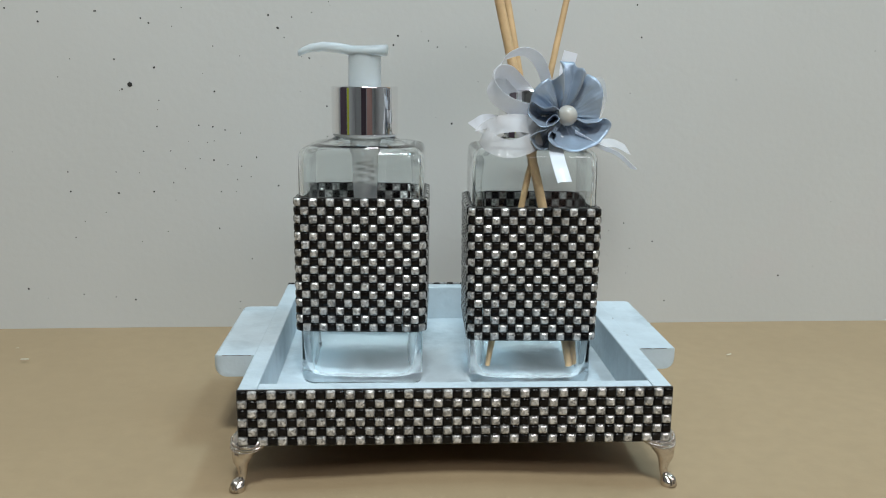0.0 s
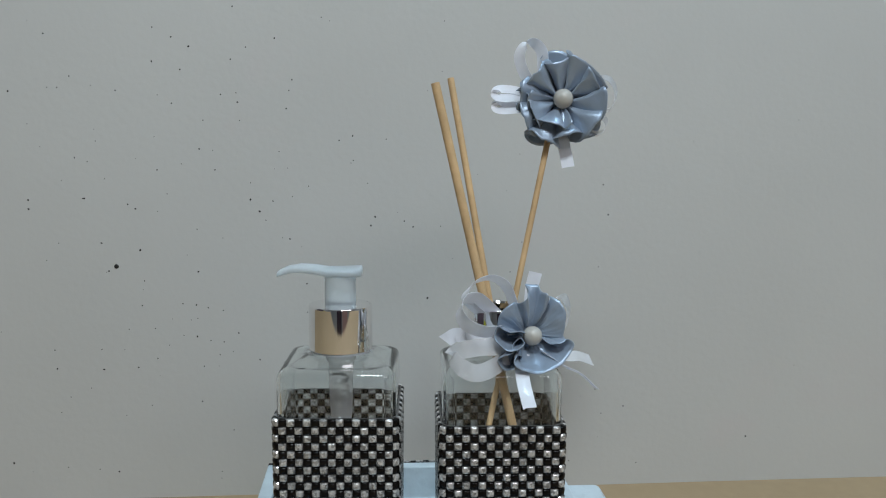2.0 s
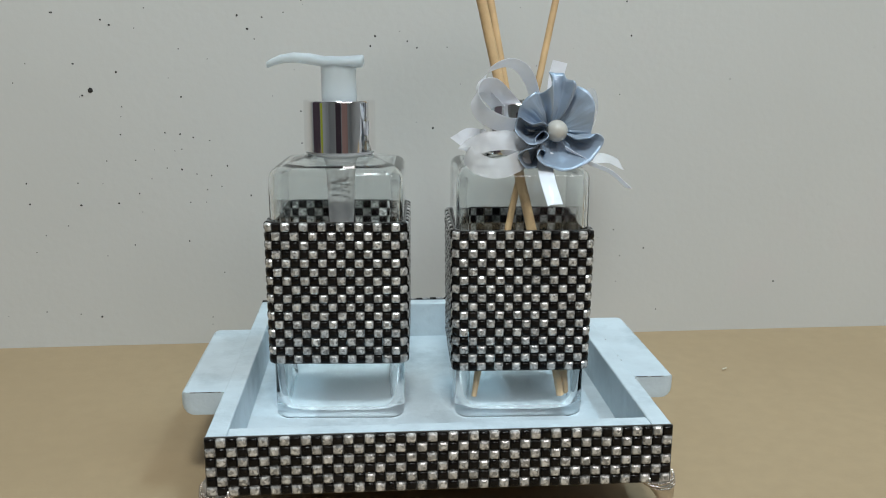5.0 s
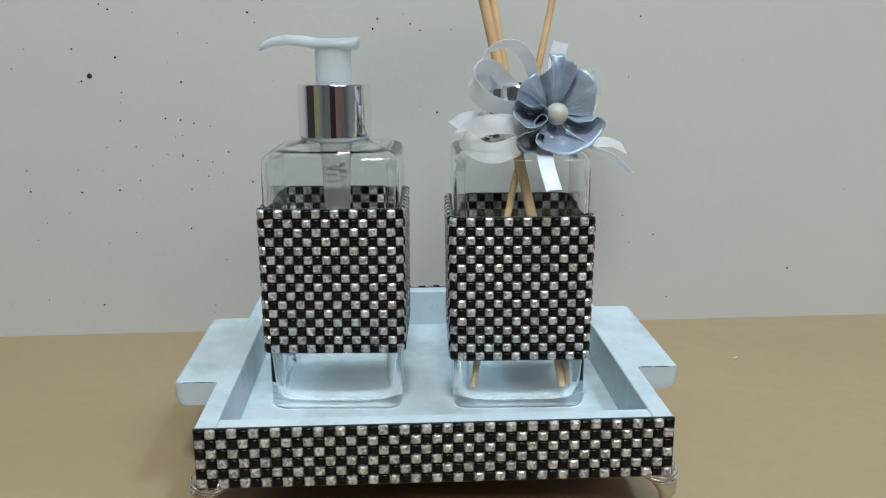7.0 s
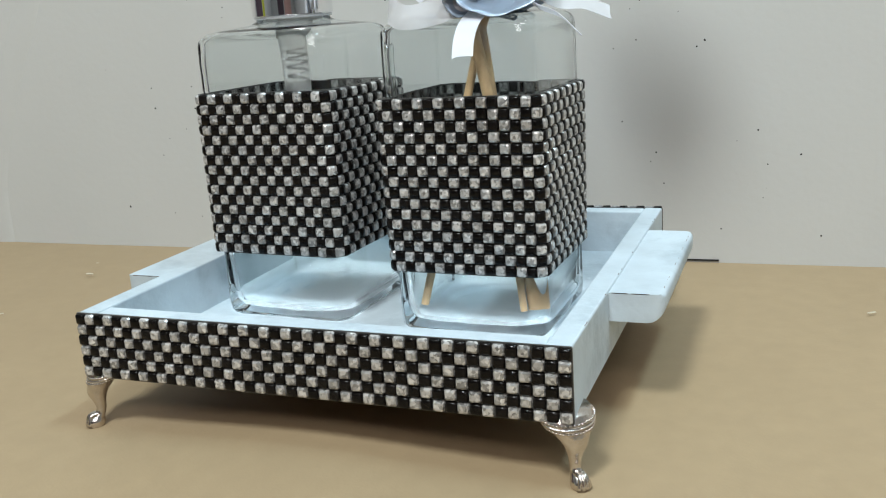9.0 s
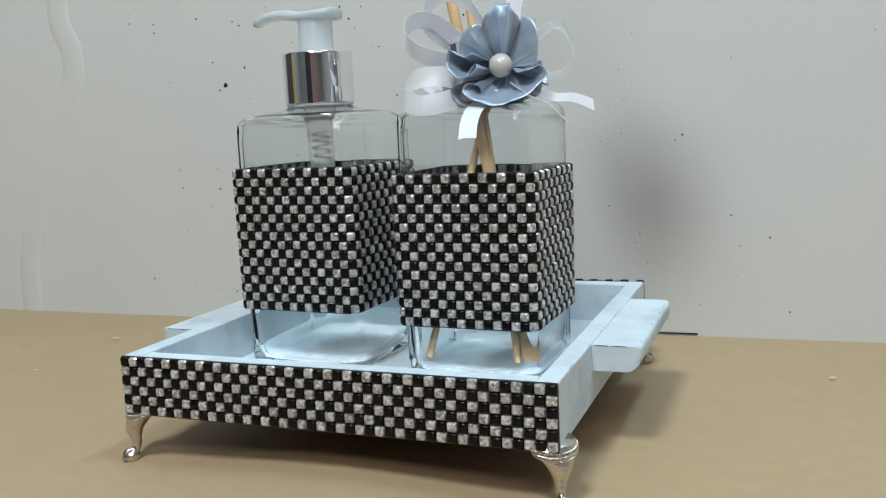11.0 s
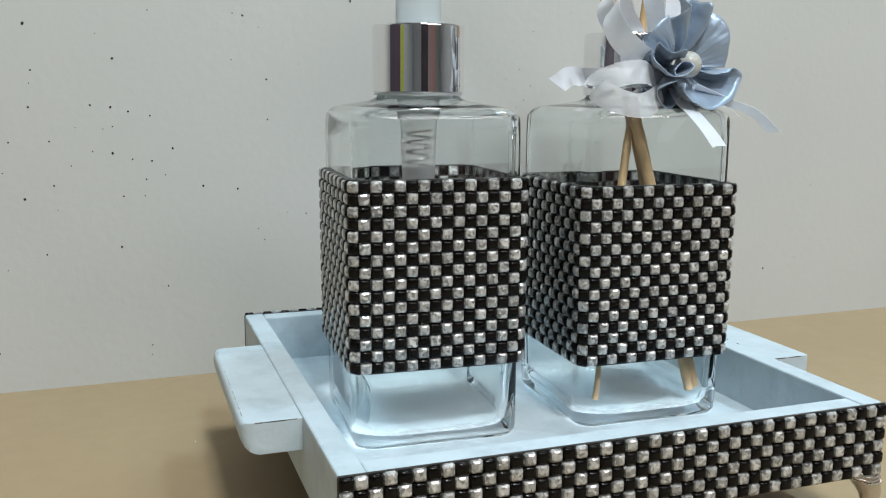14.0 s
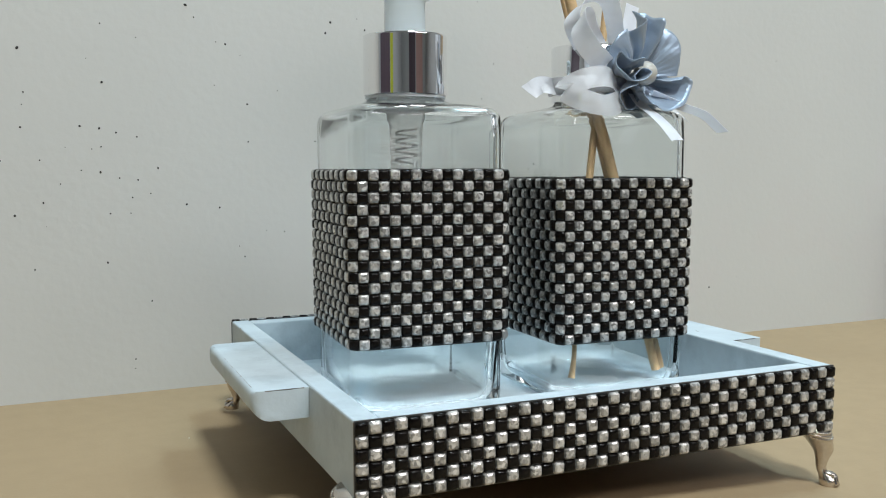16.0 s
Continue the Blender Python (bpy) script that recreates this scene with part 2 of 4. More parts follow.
def ribbon(bm, points, across, width, twist=0.0, thick=0.00014, notch=0.0, cup=0.03):
    """A strip of cloth along the points, with its width along `across`, a little cupped and real thickness."""
    path = smooth_path(points, 12)
    rings = []
    for i, p in enumerate(path):
        t = i / (len(path) - 1)
        d = (path[min(i + 1, len(path) - 1)] - path[max(i - 1, 0)]).normalized()
        w = Vector(across)
        w = (w - d * w.dot(d))
        w = w.normalized() if w.length > 1e-3 else Vector((0, 1, 0))
        w = Matrix.Rotation(radians(twist) * t, 3, d) @ w
        nrm = d.cross(w)
        row = []
        for side in (1, -1):
            steps = (-0.5, -0.25, 0, 0.25, 0.5)
            for s in steps if side > 0 else steps[::-1]:
                slant = d * (notch * (s + 0.5)) if i == len(path) - 1 else Vector()
                row.append(p + w * (s * width) + nrm * (cup * width * (1 - 4 * s * s) + side * thick / 2) + slant)
        rings.append(row)
    return loft(bm, rings)


# ---- the room ----
TABLE_Z = lambda x, y: -0.0012 - 0.0030 * x + 0.0180 * y
WALL_Y = lambda x: 0.250 + 0.02 * x


def setting(name, bm, mat, label, category, smooth=False):
    return tagged(part(name, bm, mat, None, smooth=smooth), label, category, kind="structure")


bm = box(bmesh.new(), (-1.6, 0.0, -0.76), (1.9, 0.12, 1.75))
wall = setting("wall_north", bm, PLASTER, "off-white plastered wall with dark paint specks behind the table", "wall")
wall.matrix_world = pose(0, 0.250, 0, 0, 0, math.degrees(math.atan(0.02)))
setting("wall_south", box(bmesh.new(), (-1.6, -2.72, -0.76), (1.9, -2.6, 1.75)), ROOM, "plain painted wall behind the viewer", "wall")
setting("wall_west", box(bmesh.new(), (-1.72, -2.72, -0.76), (-1.6, 0.4, 1.75)), ROOM, "plain painted side wall of the room", "wall")
setting("wall_east", box(bmesh.new(), (1.9, -2.72, -0.76), (2.02, 0.4, 1.75)), ROOM, "plain painted side wall of the room", "wall")
setting("ceiling", box(bmesh.new(), (-1.72, -2.72, 1.75), (2.02, 0.4, 1.85)), ROOM, "plain white ceiling of the room", "ceiling")
setting("floor", box(bmesh.new(), (-1.72, -2.72, -0.86), (2.02, 0.4, -0.76)), FLOOR, "plain greyish tiled floor under the table", "floor")

# tan board of the work table under a sheet of brown paper that swells a little beneath the tray
RISE = lambda x, y: 0.0062 * math.exp(-(x / 0.058) ** 2 - ((y - 0.05) / 0.062) ** 2)
bm = box(bmesh.new(), (-1.2, -0.62, -0.03), (1.3, 0.30, -0.0045), 0.001)
xs = [-1.2 + 0.1 * k for k in range(10)] + [-0.2 + 0.01 * k for k in range(41)] + [0.3 + 0.1 * k for k in range(11)]
ys = [-0.62 + 0.08 * k for k in range(7)] + [-0.06 + 0.01 * k for k in range(26)] + [0.245, 0.30]
grid = [[bm.verts.new((x, y, RISE(x, y) + 0.0005 * noise.noise(Vector((x * 7, y * 9, 0.3))) * min(1, max(0, abs(x) - 0.1) * 12))) for y in ys] for x in xs]
for c0, c1 in zip(grid, grid[1:]):
    for k in range(len(ys) - 1):
        bm.faces.new((c0[k], c1[k], c1[k + 1], c0[k + 1]))
hem = [row[0] for row in grid] + grid[-1][1:] + [row[-1] for row in grid[-2::-1]] + grid[0][-2:0:-1]
skirt = [bm.verts.new((v.co.x, v.co.y, -0.0045)) for v in hem]
for k in range(len(hem)):
    n = (k + 1) % len(hem)
    bm.faces.new((hem[k], skirt[k], skirt[n], hem[n]))
table = part("work_table", bm, BOARD, None, auto=30)
table.matrix_world = Matrix(((1, 0, 0, 0), (0, 1, 0, 0), (-0.0030, 0.0180, 1, -0.0012), (0, 0, 0, 1))).to_4x4()
tagged(table, "table top covered with smooth tan brown paper against the wall", "table", kind="structure")
for x in (-1.1, 1.2):
    for y in (-0.55, 0.15):
        part("table_leg", box(bmesh.new(), (x - 0.03, y - 0.03, -0.76), (x + 0.03, y + 0.03, -0.032), 0.003), WOOD, table)

# unseen slabs added on the walls round the viewer: dark, lime and rosy reflections for the chrome
for name, lo, hi, mat, label in (("stand_in_door", (-0.55, -2.6, -0.76), (0.25, -2.56, 1.28), DARK_REFLECTION, "unseen dark purple-brown slab added on the far wall for chrome reflections"),
                                 ("reflection_panel_1", (-1.6, -1.04, -0.3), (-1.57, -0.76, 0.5), LIME, "unseen lime-yellow panel added on the side wall for chrome reflections"),
                                 ("reflection_panel_2", (0.35, -2.6, -0.5), (1.3, -2.57, 1.4), PINK, "unseen rosy panel added on the far wall for chrome reflections"),
                                 ("reflection_panel_3", (-1.6, -0.70, -0.76), (-1.55, 0.10, 1.2), DARK_REFLECTION, "unseen tall dark panel added on the side wall for chrome reflections")):
    setting(name, box(bmesh.new(), lo, hi, 0.004), mat, label, "door" if "door" in name else "panel")

# raised plaster ridge that runs down the wall
bm = bmesh.new()
ridge = smooth_path([(-0.31, 0, 0.36), (-0.335, 0, 0.235), (-0.327, 0, 0.197), (-0.329, 0, 0.172), (-0.349, 0, 0.135), (-0.371, 0, 0.091), (-0.387, 0, 0.045), (-0.39, 0, 0.0), (-0.39, 0, -0.03)], 8)
tube(bm, ridge, 0.011, 12, 0.12, (0, 1, 0))
bmesh.ops.transform(bm, matrix=Matrix.Translation((0, 0.0006, 0)), verts=bm.verts)
part("plaster_ridge", bm, PLASTER, wall)

# specks of dark paint: the plain ones in their places, fine ones scattered among them
SPOTS = [(-273, 212), (-253, 204), (-217, 211), (-189, 207), (-93, 209), (-102, 202), (-235, 181), (-207, 181), (-182, 176),
         (-203, 162), (-144, 161), (-180, 155), (-182, 138), (-155, 139), (-146, 138), (-146, 116), (-137, 113), (-241, 108),
         (-210, 108), (-240, 95), (-209, 94), (-173, 101), (-186, 95), (-142, 95), (-104, 99), (-218, 81), (-232, 75), (-272, 29),
         (-236, 25), (-215, 23), (-202, 21), (-238, 318), (-169, 323), (-146, 311), (-119, 303), (-194, 282), (-218, 211),
         (12, 141), (135, 220), (139, 199), (247, 35), (102, 117), (133, 73), (81, 62), (133, 162), (138, 55)]
HIGH_SPOTS = [(-223, 291), (-170, 301), (-251, 260), (-152, 296), (-158, 274), (-109, 311), (-126, 280), (-115, 275), (-79, 290), (-81, 283), (-83, 271), (-59, 331), (-90, 317), (-208, 249),
              (-222, 238), (-141, 244), (-153, 234), (-131, 230), (-117, 337), (-39, 253), (-29, 221), (-69, 219), (-80, 212), (-108, 210), (-144, 190), (-27, 192), (-4, 195), (2, 191), (-169, 230),
              (-138, 263), (-48, 250), (-253, 210), (-163, 214), (-184, 204), (-157, 317), (-262, 281), (-114, 263), (-24, 198)]
SIDE_SPOTS = [(78, 57), (63, 79), (85, 45), (154, 60), (115, 20), (165, 17), (97, 11), (78, 180), (70, 159), (77, 150), (73, 142), (68, 138), (71, 122), (106, 120), (59, 118), (-181, 149), (-138, 136), (-128, 134), (-174, 122), (-155, 117), (-128, 112), (-118, 118), (-122, 105), (-131, 103), (-132, 95), (-144, 70), (-77, 76), (-71, 132), (-71, 152), (-62, 84), (-52, 83), (-87, 97), (-123, 49), (-178, 68), (-127, 184), (-98, 196), (-87, 184), (-82, 183), (-132, 19)]
bm = bmesh.new()
bmesh.ops.create_icosphere(bm, subdivisions=1, radius=0.5)
for v in bm.verts:
    v.co *= 1 + 0.25 * noise.noise(v.co * 3)
SPECK_MESH = mesh_of(bm, "paint_speck", SPECK)
rng = random.Random(5)
spots = [(x / 1000, z / 1000, rng.uniform(0.0008, 0.0014)) for x, z in SPOTS] + [(x / 1000, z / 1000, rng.uniform(0.0008, 0.0013)) for x, z in HIGH_SPOTS] + [(x / 1000, z / 1000, rng.uniform(0.0006, 0.0011)) for x, z in SIDE_SPOTS] + [(-0.198, 0.165, 0.0034)]
for _ in range(70):
    x = -0.30 + 0.34 * rng.random() ** 1.3
    spots.append((x, rng.uniform(0.01, 0.36), rng.uniform(0.0004, 0.0009)))
for _ in range(22):
    spots.append((rng.uniform(0.02, 0.33), rng.uniform(0.02, 0.33), rng.uniform(0.0003, 0.0007)))
for x, z, size in spots:
    ob = new("paint_speck", SPECK_MESH)
    ob.parent = wall
    ob.matrix_local = pose(x, -0.0001, z, 0, rng.uniform(0, 180), 0) @ Matrix.Diagonal((size * rng.uniform(0.8, 1.5), size * 0.4, size, 1))

# dark open joint along the foot of the wall
bm = box(bmesh.new(), (0.086, -0.0006, 0.0018), (0.114, 0.0008, 0.0027))
part("open_joint", bm, SPECK, wall, "dark open joint", smooth=False)

# a few crumbs on the table
CRUMB = material("pale_crumb", (0.6, 0.54, 0.42), 0.8, vary=0.1)
bm = bmesh.new()
box(bm, (-0.0024, -0.0006, 0), (0.0024, 0.0006, 0.0007), 0.0002, 1)
CRUMB_MESH = mesh_of(bm, "crumb", CRUMB, False)
for i, (x, y, turn, size) in enumerate(((-0.249, 0.173, 5, 1.0), (-0.246, 0.102, 60, 0.5), (0.185, 0.177, 30, 0.8), (-0.119, 0.151, 80, 0.35), (-0.262, 0.195, 20, 0.4), (-0.30, 0.14, 110, 0.4))):
    ob = new("crumb", CRUMB_MESH)
    ob.matrix_world = pose(x, y, TABLE_Z(x, y), 0, 0, turn) @ Matrix.Scale(size, 4)
    tagged(ob, "tiny pale crumb lying on the tan table", "crumb", "crumbs on the table")


# ---- rhinestones ----
PITCH = 0.00411


def stone(bm, m, size=0.00395, deep=0.0022, round_off=0.0):
    """A square pillow of acrylic with cut corners; m carries it, z outward."""
    rows = []
    for h, s, cut in ((0.0, 0.95, 0.16), (0.5, 1.0, 0.18), (0.84, 0.86, 0.22), (1.0, 0.58, 0.25)):
        a, b = size / 2 * s, size / 2 * s * (1 - cut - round_off)
        rows.append([m @ Vector((x, y, h * deep)) for x, y in ((a, -b), (a, b), (b, a), (-b, a), (-a, b), (-a, -b), (-b, -a), (b, -a))])
    return loft(bm, rows)


STONE = {mat: mesh_of(stone(bmesh.new(), Matrix(), round_off=0.12 if mat == SILVER else 0.0), "bead", mat, mat == BLACK) for mat in (BLACK, SILVER)}


def facing(x, y, z, turn):
    """Stands a stone on an upright face whose outward way is `turn` degrees from +x."""
    return Matrix.Translation((x, y, z)) @ Matrix.Rotation(radians(turn), 4, "Z") @ Matrix.Rotation(radians(90), 4, "Y") @ Matrix.Rotation(radians(90), 4, "Z")


def lay_stones(parent, spots, single):
    """spots: (row, column, pose, black). single picks those that become beads of their own."""
    rest = {BLACK_REST: bmesh.new(), SILVER_REST: bmesh.new()}
    wobble = random.Random(11)
    for row, col, m, black in spots:
        m = m @ pose(wobble.uniform(-1, 1) * 0.00012, wobble.uniform(-1, 1) * 0.00012, 0, wobble.uniform(-3, 3), wobble.uniform(-3, 3), wobble.uniform(-3, 3))
        if single(row, col):
            ob = new("bead", STONE[BLACK if black else SILVER])
            ob.parent = parent
            ob.matrix_local = m
        else:
            stone(rest[BLACK_REST if black else SILVER_REST], m, round_off=0.0 if black else 0.12)
    for mat, name in ((BLACK_REST, "black_bead_field"), (SILVER_REST, "silver_bead_field")):
        if len(rest[mat].verts):
            tagged(part(name, rest[mat], mat, parent, smooth=mat == BLACK_REST), kind="stuff")
        else:
            rest[mat].free()


# ---- the tray ----
tray = thing("tray", (0, 0.095, 0), "pale blue distressed wooden tray with rhinestone edges, silver feet", "tray")
HALF, BACK, FRONT = 0.0925, 0.0950, -0.0930
TOP, LOW, FLOOR_Z = 0.0450, 0.0205, 0.0248
WALL = 0.0082


def worn_box(lo, hi, bevel=0.0007):
    bm = box(bmesh.new(), lo, hi)
    bmesh.ops.bevel(bm, geom=list(bm.edges), offset=bevel, segments=2, affect="EDGES", profile=0.5)
    return bm


part("side_wall", worn_box((-HALF, FRONT, LOW), (-HALF + WALL, BACK, TOP)), PAINT, tray, smooth=False)
part("side_wall", worn_box((HALF - WALL, FRONT, LOW), (HALF, BACK, TOP)), PAINT, tray, smooth=False)
front_wall = part("front_wall", worn_box((-HALF + WALL, FRONT, LOW), (HALF - WALL, FRONT + WALL, TOP - 0.0002)), PAINT, tray, smooth=False)
back_wall = part("back_wall", worn_box((-HALF + WALL, BACK - WALL, LOW), (HALF - WALL, BACK, TOP - 0.0002)), PAINT, tray, smooth=False)
part("base_panel", box(bmesh.new(), (-HALF + WALL, FRONT + WALL, LOW + 0.0003), (HALF - WALL, BACK - WALL, FLOOR_Z)), PAINT, tray, smooth=False)

# dark sheet added below the base so less light bounces into the tray's shadow
part("shade_board", box(bmesh.new(), (-HALF + 0.001, FRONT + 0.001, LOW - 0.0007), (HALF - 0.001, BACK - 0.001, LOW + 0.0001)), SHADE_BOARD, tray, "dark board added beneath the tray to deepen the shade", smooth=False)


def handle(side, y0, y1):
    """A flat block with rounded outer corners, rounded more below."""
    bm = bmesh.new()
    x0, x1, z0, z1 = 0.0, 0.0193, 0.0338, 0.0442
    section = [(x0, z0)]
    for cx, cz, r, a0 in ((x1 - 0.006, z0 + 0.006, 0.006, -90), (x1 - 0.0022, z1 - 0.0022, 0.0022, 0)):
        for k in range(6):
            a = radians(a0 + 90 * k / 5)
            section.append((cx + r * math.cos(a), cz + r * math.sin(a)))
    section.append((x0, z1))
    rings = []
    steps = [0, 0.08, 0.3, 0.6, 1.0]
    rows = [(y0 + 0.0045 * s, 0.0045 * (1 - math.sqrt(max(0, 1 - (1 - s) ** 2)))) for s in steps] + [(y1 - 0.0045 * s, 0.0045 * (1 - math.sqrt(max(0, 1 - (1 - s) ** 2)))) for s in steps[::-1]]
    for y, cut in rows:
        rings.append([(side * (HALF + max(0, min(x, x1 - cut if x > x1 - cut else x))), y - 0.095, z) for x, z in section])
    loft(bm, rings)
    return part("handle", bm, PAINT, tray, "pale blue worn wooden handle", auto=35)


handle(-1, 0.0505, 0.1395)
handle(1, 0.0570, 0.1485)

# small worn chips along the outer rim
chip_rng = random.Random(3)
bm = bmesh.new()
for _ in range(26):
    along = chip_rng.uniform(-0.088, 0.088)
    l, w = chip_rng.uniform(0.0004, 0.0018), chip_rng.uniform(0.00015, 0.0003)
    if chip_rng.random() < 0.5:
        x = (HALF - 0.0003) * chip_rng.choice((-1, 1))
        box(bm, (x - w / 2, along, TOP - 0.0006), (x + w / 2, along + l, TOP + 0.00003))
    else:
        box(bm, (along, BACK - 0.0003 - w / 2, TOP - 0.0008), (along + l, BACK - 0.0003 + w / 2, TOP - 0.00015))
for side, y0, y1 in ((-1, 0.0505, 0.1395), (1, 0.0570, 0.1485)):
    for _ in range(34):
        l, w = chip_rng.uniform(0.0006, 0.0030), chip_rng.uniform(0.00012, 0.00026)
        if chip_rng.random() < 0.55:
            x = side * chip_rng.uniform(HALF + 0.001, HALF + 0.0140)
            box(bm, (x, y0 - 0.095 - 0.00004, 0.0442 - w), (x + side * min(l, 0.0025), y0 - 0.095 + w, 0.04424))
        else:
            y = chip_rng.uniform(y0 + 0.005, y1 - 0.006) - 0.095
            box(bm, (side * (HALF + 0.0193 - 0.0016) - w, y, 0.0436), (side * (HALF + 0.0193 - 0.0016) + w, y + l, 0.0441))
tagged(part("worn_chips", bm, EDGE_WEAR, tray, smooth=False), kind="stuff")

for face, y, turn in ((front_wall, FRONT, -90), (back_wall, BACK, 90)):
    spots = []
    for row in range(6):
        for col in range(45):
            x = (col - 22) * PITCH
            spots.append((row, col, facing(x, y + (-0.0001 if turn < 0 else 0.0001), TOP - (0.0022 if turn < 0 else 0.0013) - row * 0.00408, turn), (row + col) % 2 == 0))
    bm = bmesh.new()
    sgn = -1 if turn < 0 else 1
    for row in range(7):
        z = TOP - 0.0002 - row * 0.00408
        box(bm, (-HALF, min(y, y + sgn * 0.0008), z - 0.0003), (HALF, max(y, y + sgn * 0.0008), z + 0.0002))
    for col in range(46):
        x = (col - 22.5) * PITCH
        box(bm, (x - 0.00022, min(y, y + sgn * 0.0007), LOW), (x + 0.00022, max(y, y + sgn * 0.0007), TOP - 0.0004))
    net = part("stone_net", bm, NET, face, "grey net between the stones", smooth=False)
    lay_stones(tray if turn > 0 else face, spots, (lambda r, c: True) if turn < 0 else (lambda r, c: False))


def cast_foot(sx, sy):
    """A cabriole foot in silver-coloured casting; its knee points out over the corner."""
    foot_y = sy * 0.0935
    drop = TABLE_Z(sx * 0.09, 0.095 + foot_y)
    ox, oy = sx * (HALF + 0.0006), (FRONT if sy < 0 else BACK) - sy * 0.0010
    way = Vector((sx, sy, 0)).normalized()
    side = Vector((-way.y, way.x, 0))
    base = Vector((ox, oy, 0))
    # flaring crown that wraps the corner, tipped down outwards, then a leg curving to a ball of toes
    profile = [(0.0226, -0.0068, 0.0084, 0.0062, 0.16), (0.0208, -0.0062, 0.0090, 0.0068, 0.22), (0.0186, -0.0052, 0.0080, 0.0064, 0.26), (0.0158, -0.0034, 0.0058, 0.0052, 0.18), (0.0124, -0.0018, 0.0038, 0.0037, 0.08),
               (0.0092, -0.0019, 0.0025, 0.0025, 0), (0.0062, -0.0022, 0.0019, 0.0019, 0), (0.0042, -0.0016, 0.0019, 0.0020, 0), (0.0026, -0.0002, 0.0025, 0.0028, 0), (0.0010, 0.0006, 0.0031, 0.0035, 0), (-0.0011, 0.0006, 0.0028, 0.0032, 0)]
    profile = [(z + (drop + 0.0012) * max(0, 1 - z / 0.02), d, a, b, tip) for z, d, a, b, tip in profile]

    def crown(z, d, a, b, tip, k, n, proud=0.0):
        c, s = math.cos(2 * math.pi * k / n), math.sin(2 * math.pi * k / n)
        return base + way * (d + (b + proud) * c) + side * ((a + proud) * s) + Vector((0, 0, z - tip * b * c))

    path = smooth_path([(z, d, a) for z, d, a, b, tip in profile], 4)
    rads = smooth_path([(b, tip, 0) for z, d, a, b, tip in profile], 4)
    bm = loft(bmesh.new(), [[crown(z, d, a, b, tip, k, 24) for k in range(24)] for (z, d, a), (b, tip, _) in zip(path, rads)])
    foot = part("foot", bm, FOOT, tray, "silver-coloured cast metal cabriole foot")
    # two roped bands round the crown with a plain moulding between them
    bm = bmesh.new()
    for z, d, a, b, tip in ((0.0210, -0.0062, 0.0090, 0.0068, 0.22), (0.0187, -0.0052, 0.0081, 0.0065, 0.26)):
        for k in range(40):
            bmesh.ops.create_icosphere(bm, subdivisions=1, radius=0.00055, matrix=Matrix.Translation(crown(z, d, a, b, tip, k, 40, 0.0001)))
    part("rope_edge", bm, FOOT, foot)
    bm = tube(bmesh.new(), [crown(0.0199, -0.0057, 0.0087, 0.0067, 0.25, k, 40, 0.0001) for k in range(41)], 0.00045, 6)
    part("moulding", bm, FOOT, foot)
    bm = bmesh.new()
    for k in range(4):
        a = (k - 1.5) * 0.42
        tip = base + way * (0.0038 * math.cos(a)) + side * (0.0034 * math.sin(a))
        tube(bm, smooth_path([base + way * -0.0014 + side * (0.0012 * (k - 1.5) / 1.5) + Vector((0, 0, 0.0050 + drop)), (tip + base) / 2 + way * 0.0006 + Vector((0, 0, 0.0043 + drop)), tip + Vector((0, 0, 0.0008 + drop))], 4), 0.0008, 8)
    part("claw", bm, FOOT, foot)
    return foot


for sx in (-1, 1):
    for sy in (-1, 1):
        cast_foot(sx, sy)


# ---- the bottles ----
def glass_body(parent):
    """Thick square bottle: thick foot with a round dip in its floor, wide rounded inner corners, soft shoulders."""
    outer = [(0.0, 0.0030, 0.003), (0.0, 0.0200, 0.0200), (0.0, 0.0276, 0.0060), (0.0008, 0.0287, 0.0056), (0.0024, 0.0294, 0.0054),
             (0.006, 0.0296, 0.0052), (0.02, 0.0296, 0.0052), (0.06, 0.0296, 0.0052), (0.1050, 0.0296, 0.0052), (0.1108, 0.0295, 0.0052)]
    for k in range(1, 8):
        a = math.pi / 2 * k / 8
        outer.append((0.1116 + 0.0046 * math.sin(a), 0.0249 + 0.0046 * math.cos(a), 0.0052 + 0.0030 * k / 8))
    outer += [(0.1167, 0.0236, 0.0092), (0.1173, 0.0207, 0.0125), (0.1182, 0.0173, 0.0160), (0.1194, 0.0149, 0.0149), (0.1212, 0.0138, 0.0138), (0.1395, 0.0136, 0.0136)]
    inner = [(0.1395, 0.0116, 0.0116), (0.1208, 0.0118, 0.0118), (0.1188, 0.0132, 0.0132), (0.1172, 0.0160, 0.0150), (0.1159, 0.0202, 0.0120)]
    for k in range(6):
        a = math.pi / 2 * (1 - k / 6)
        inner.append((0.1110 + 0.0042 * math.sin(a), 0.0238 + 0.0042 * math.cos(a), 0.0085 - 0.0033 * k / 6))
    inner += [(0.104, 0.0280, 0.0050), (0.06, 0.0279, 0.0052), (0.0280, 0.0277, 0.0060), (0.0200, 0.0274, 0.0068), (0.0110, 0.0272, 0.0072), (0.0068, 0.0268, 0.0076), (0.0045, 0.0258, 0.0090), (0.0037, 0.0244, 0.0120), (0.0034, 0.0222, 0.0180), (0.0034, 0.0208, 0.0200), (0.0030, 0.0200, 0.0200), (0.0025, 0.0192, 0.0192), (0.0023, 0.0180, 0.0180), (0.0023, 0.0110, 0.0110), (0.0023, 0.0030, 0.003)]
    bm = loft(bmesh.new(), [rounded_square(z, h, r, 8) for z, h, r in outer + inner])
    ob = part("glass_body", bm, GLASS, parent, "clear square glass body with thick foot and rounded shoulders")
    ob.visible_shadow = False
    return ob


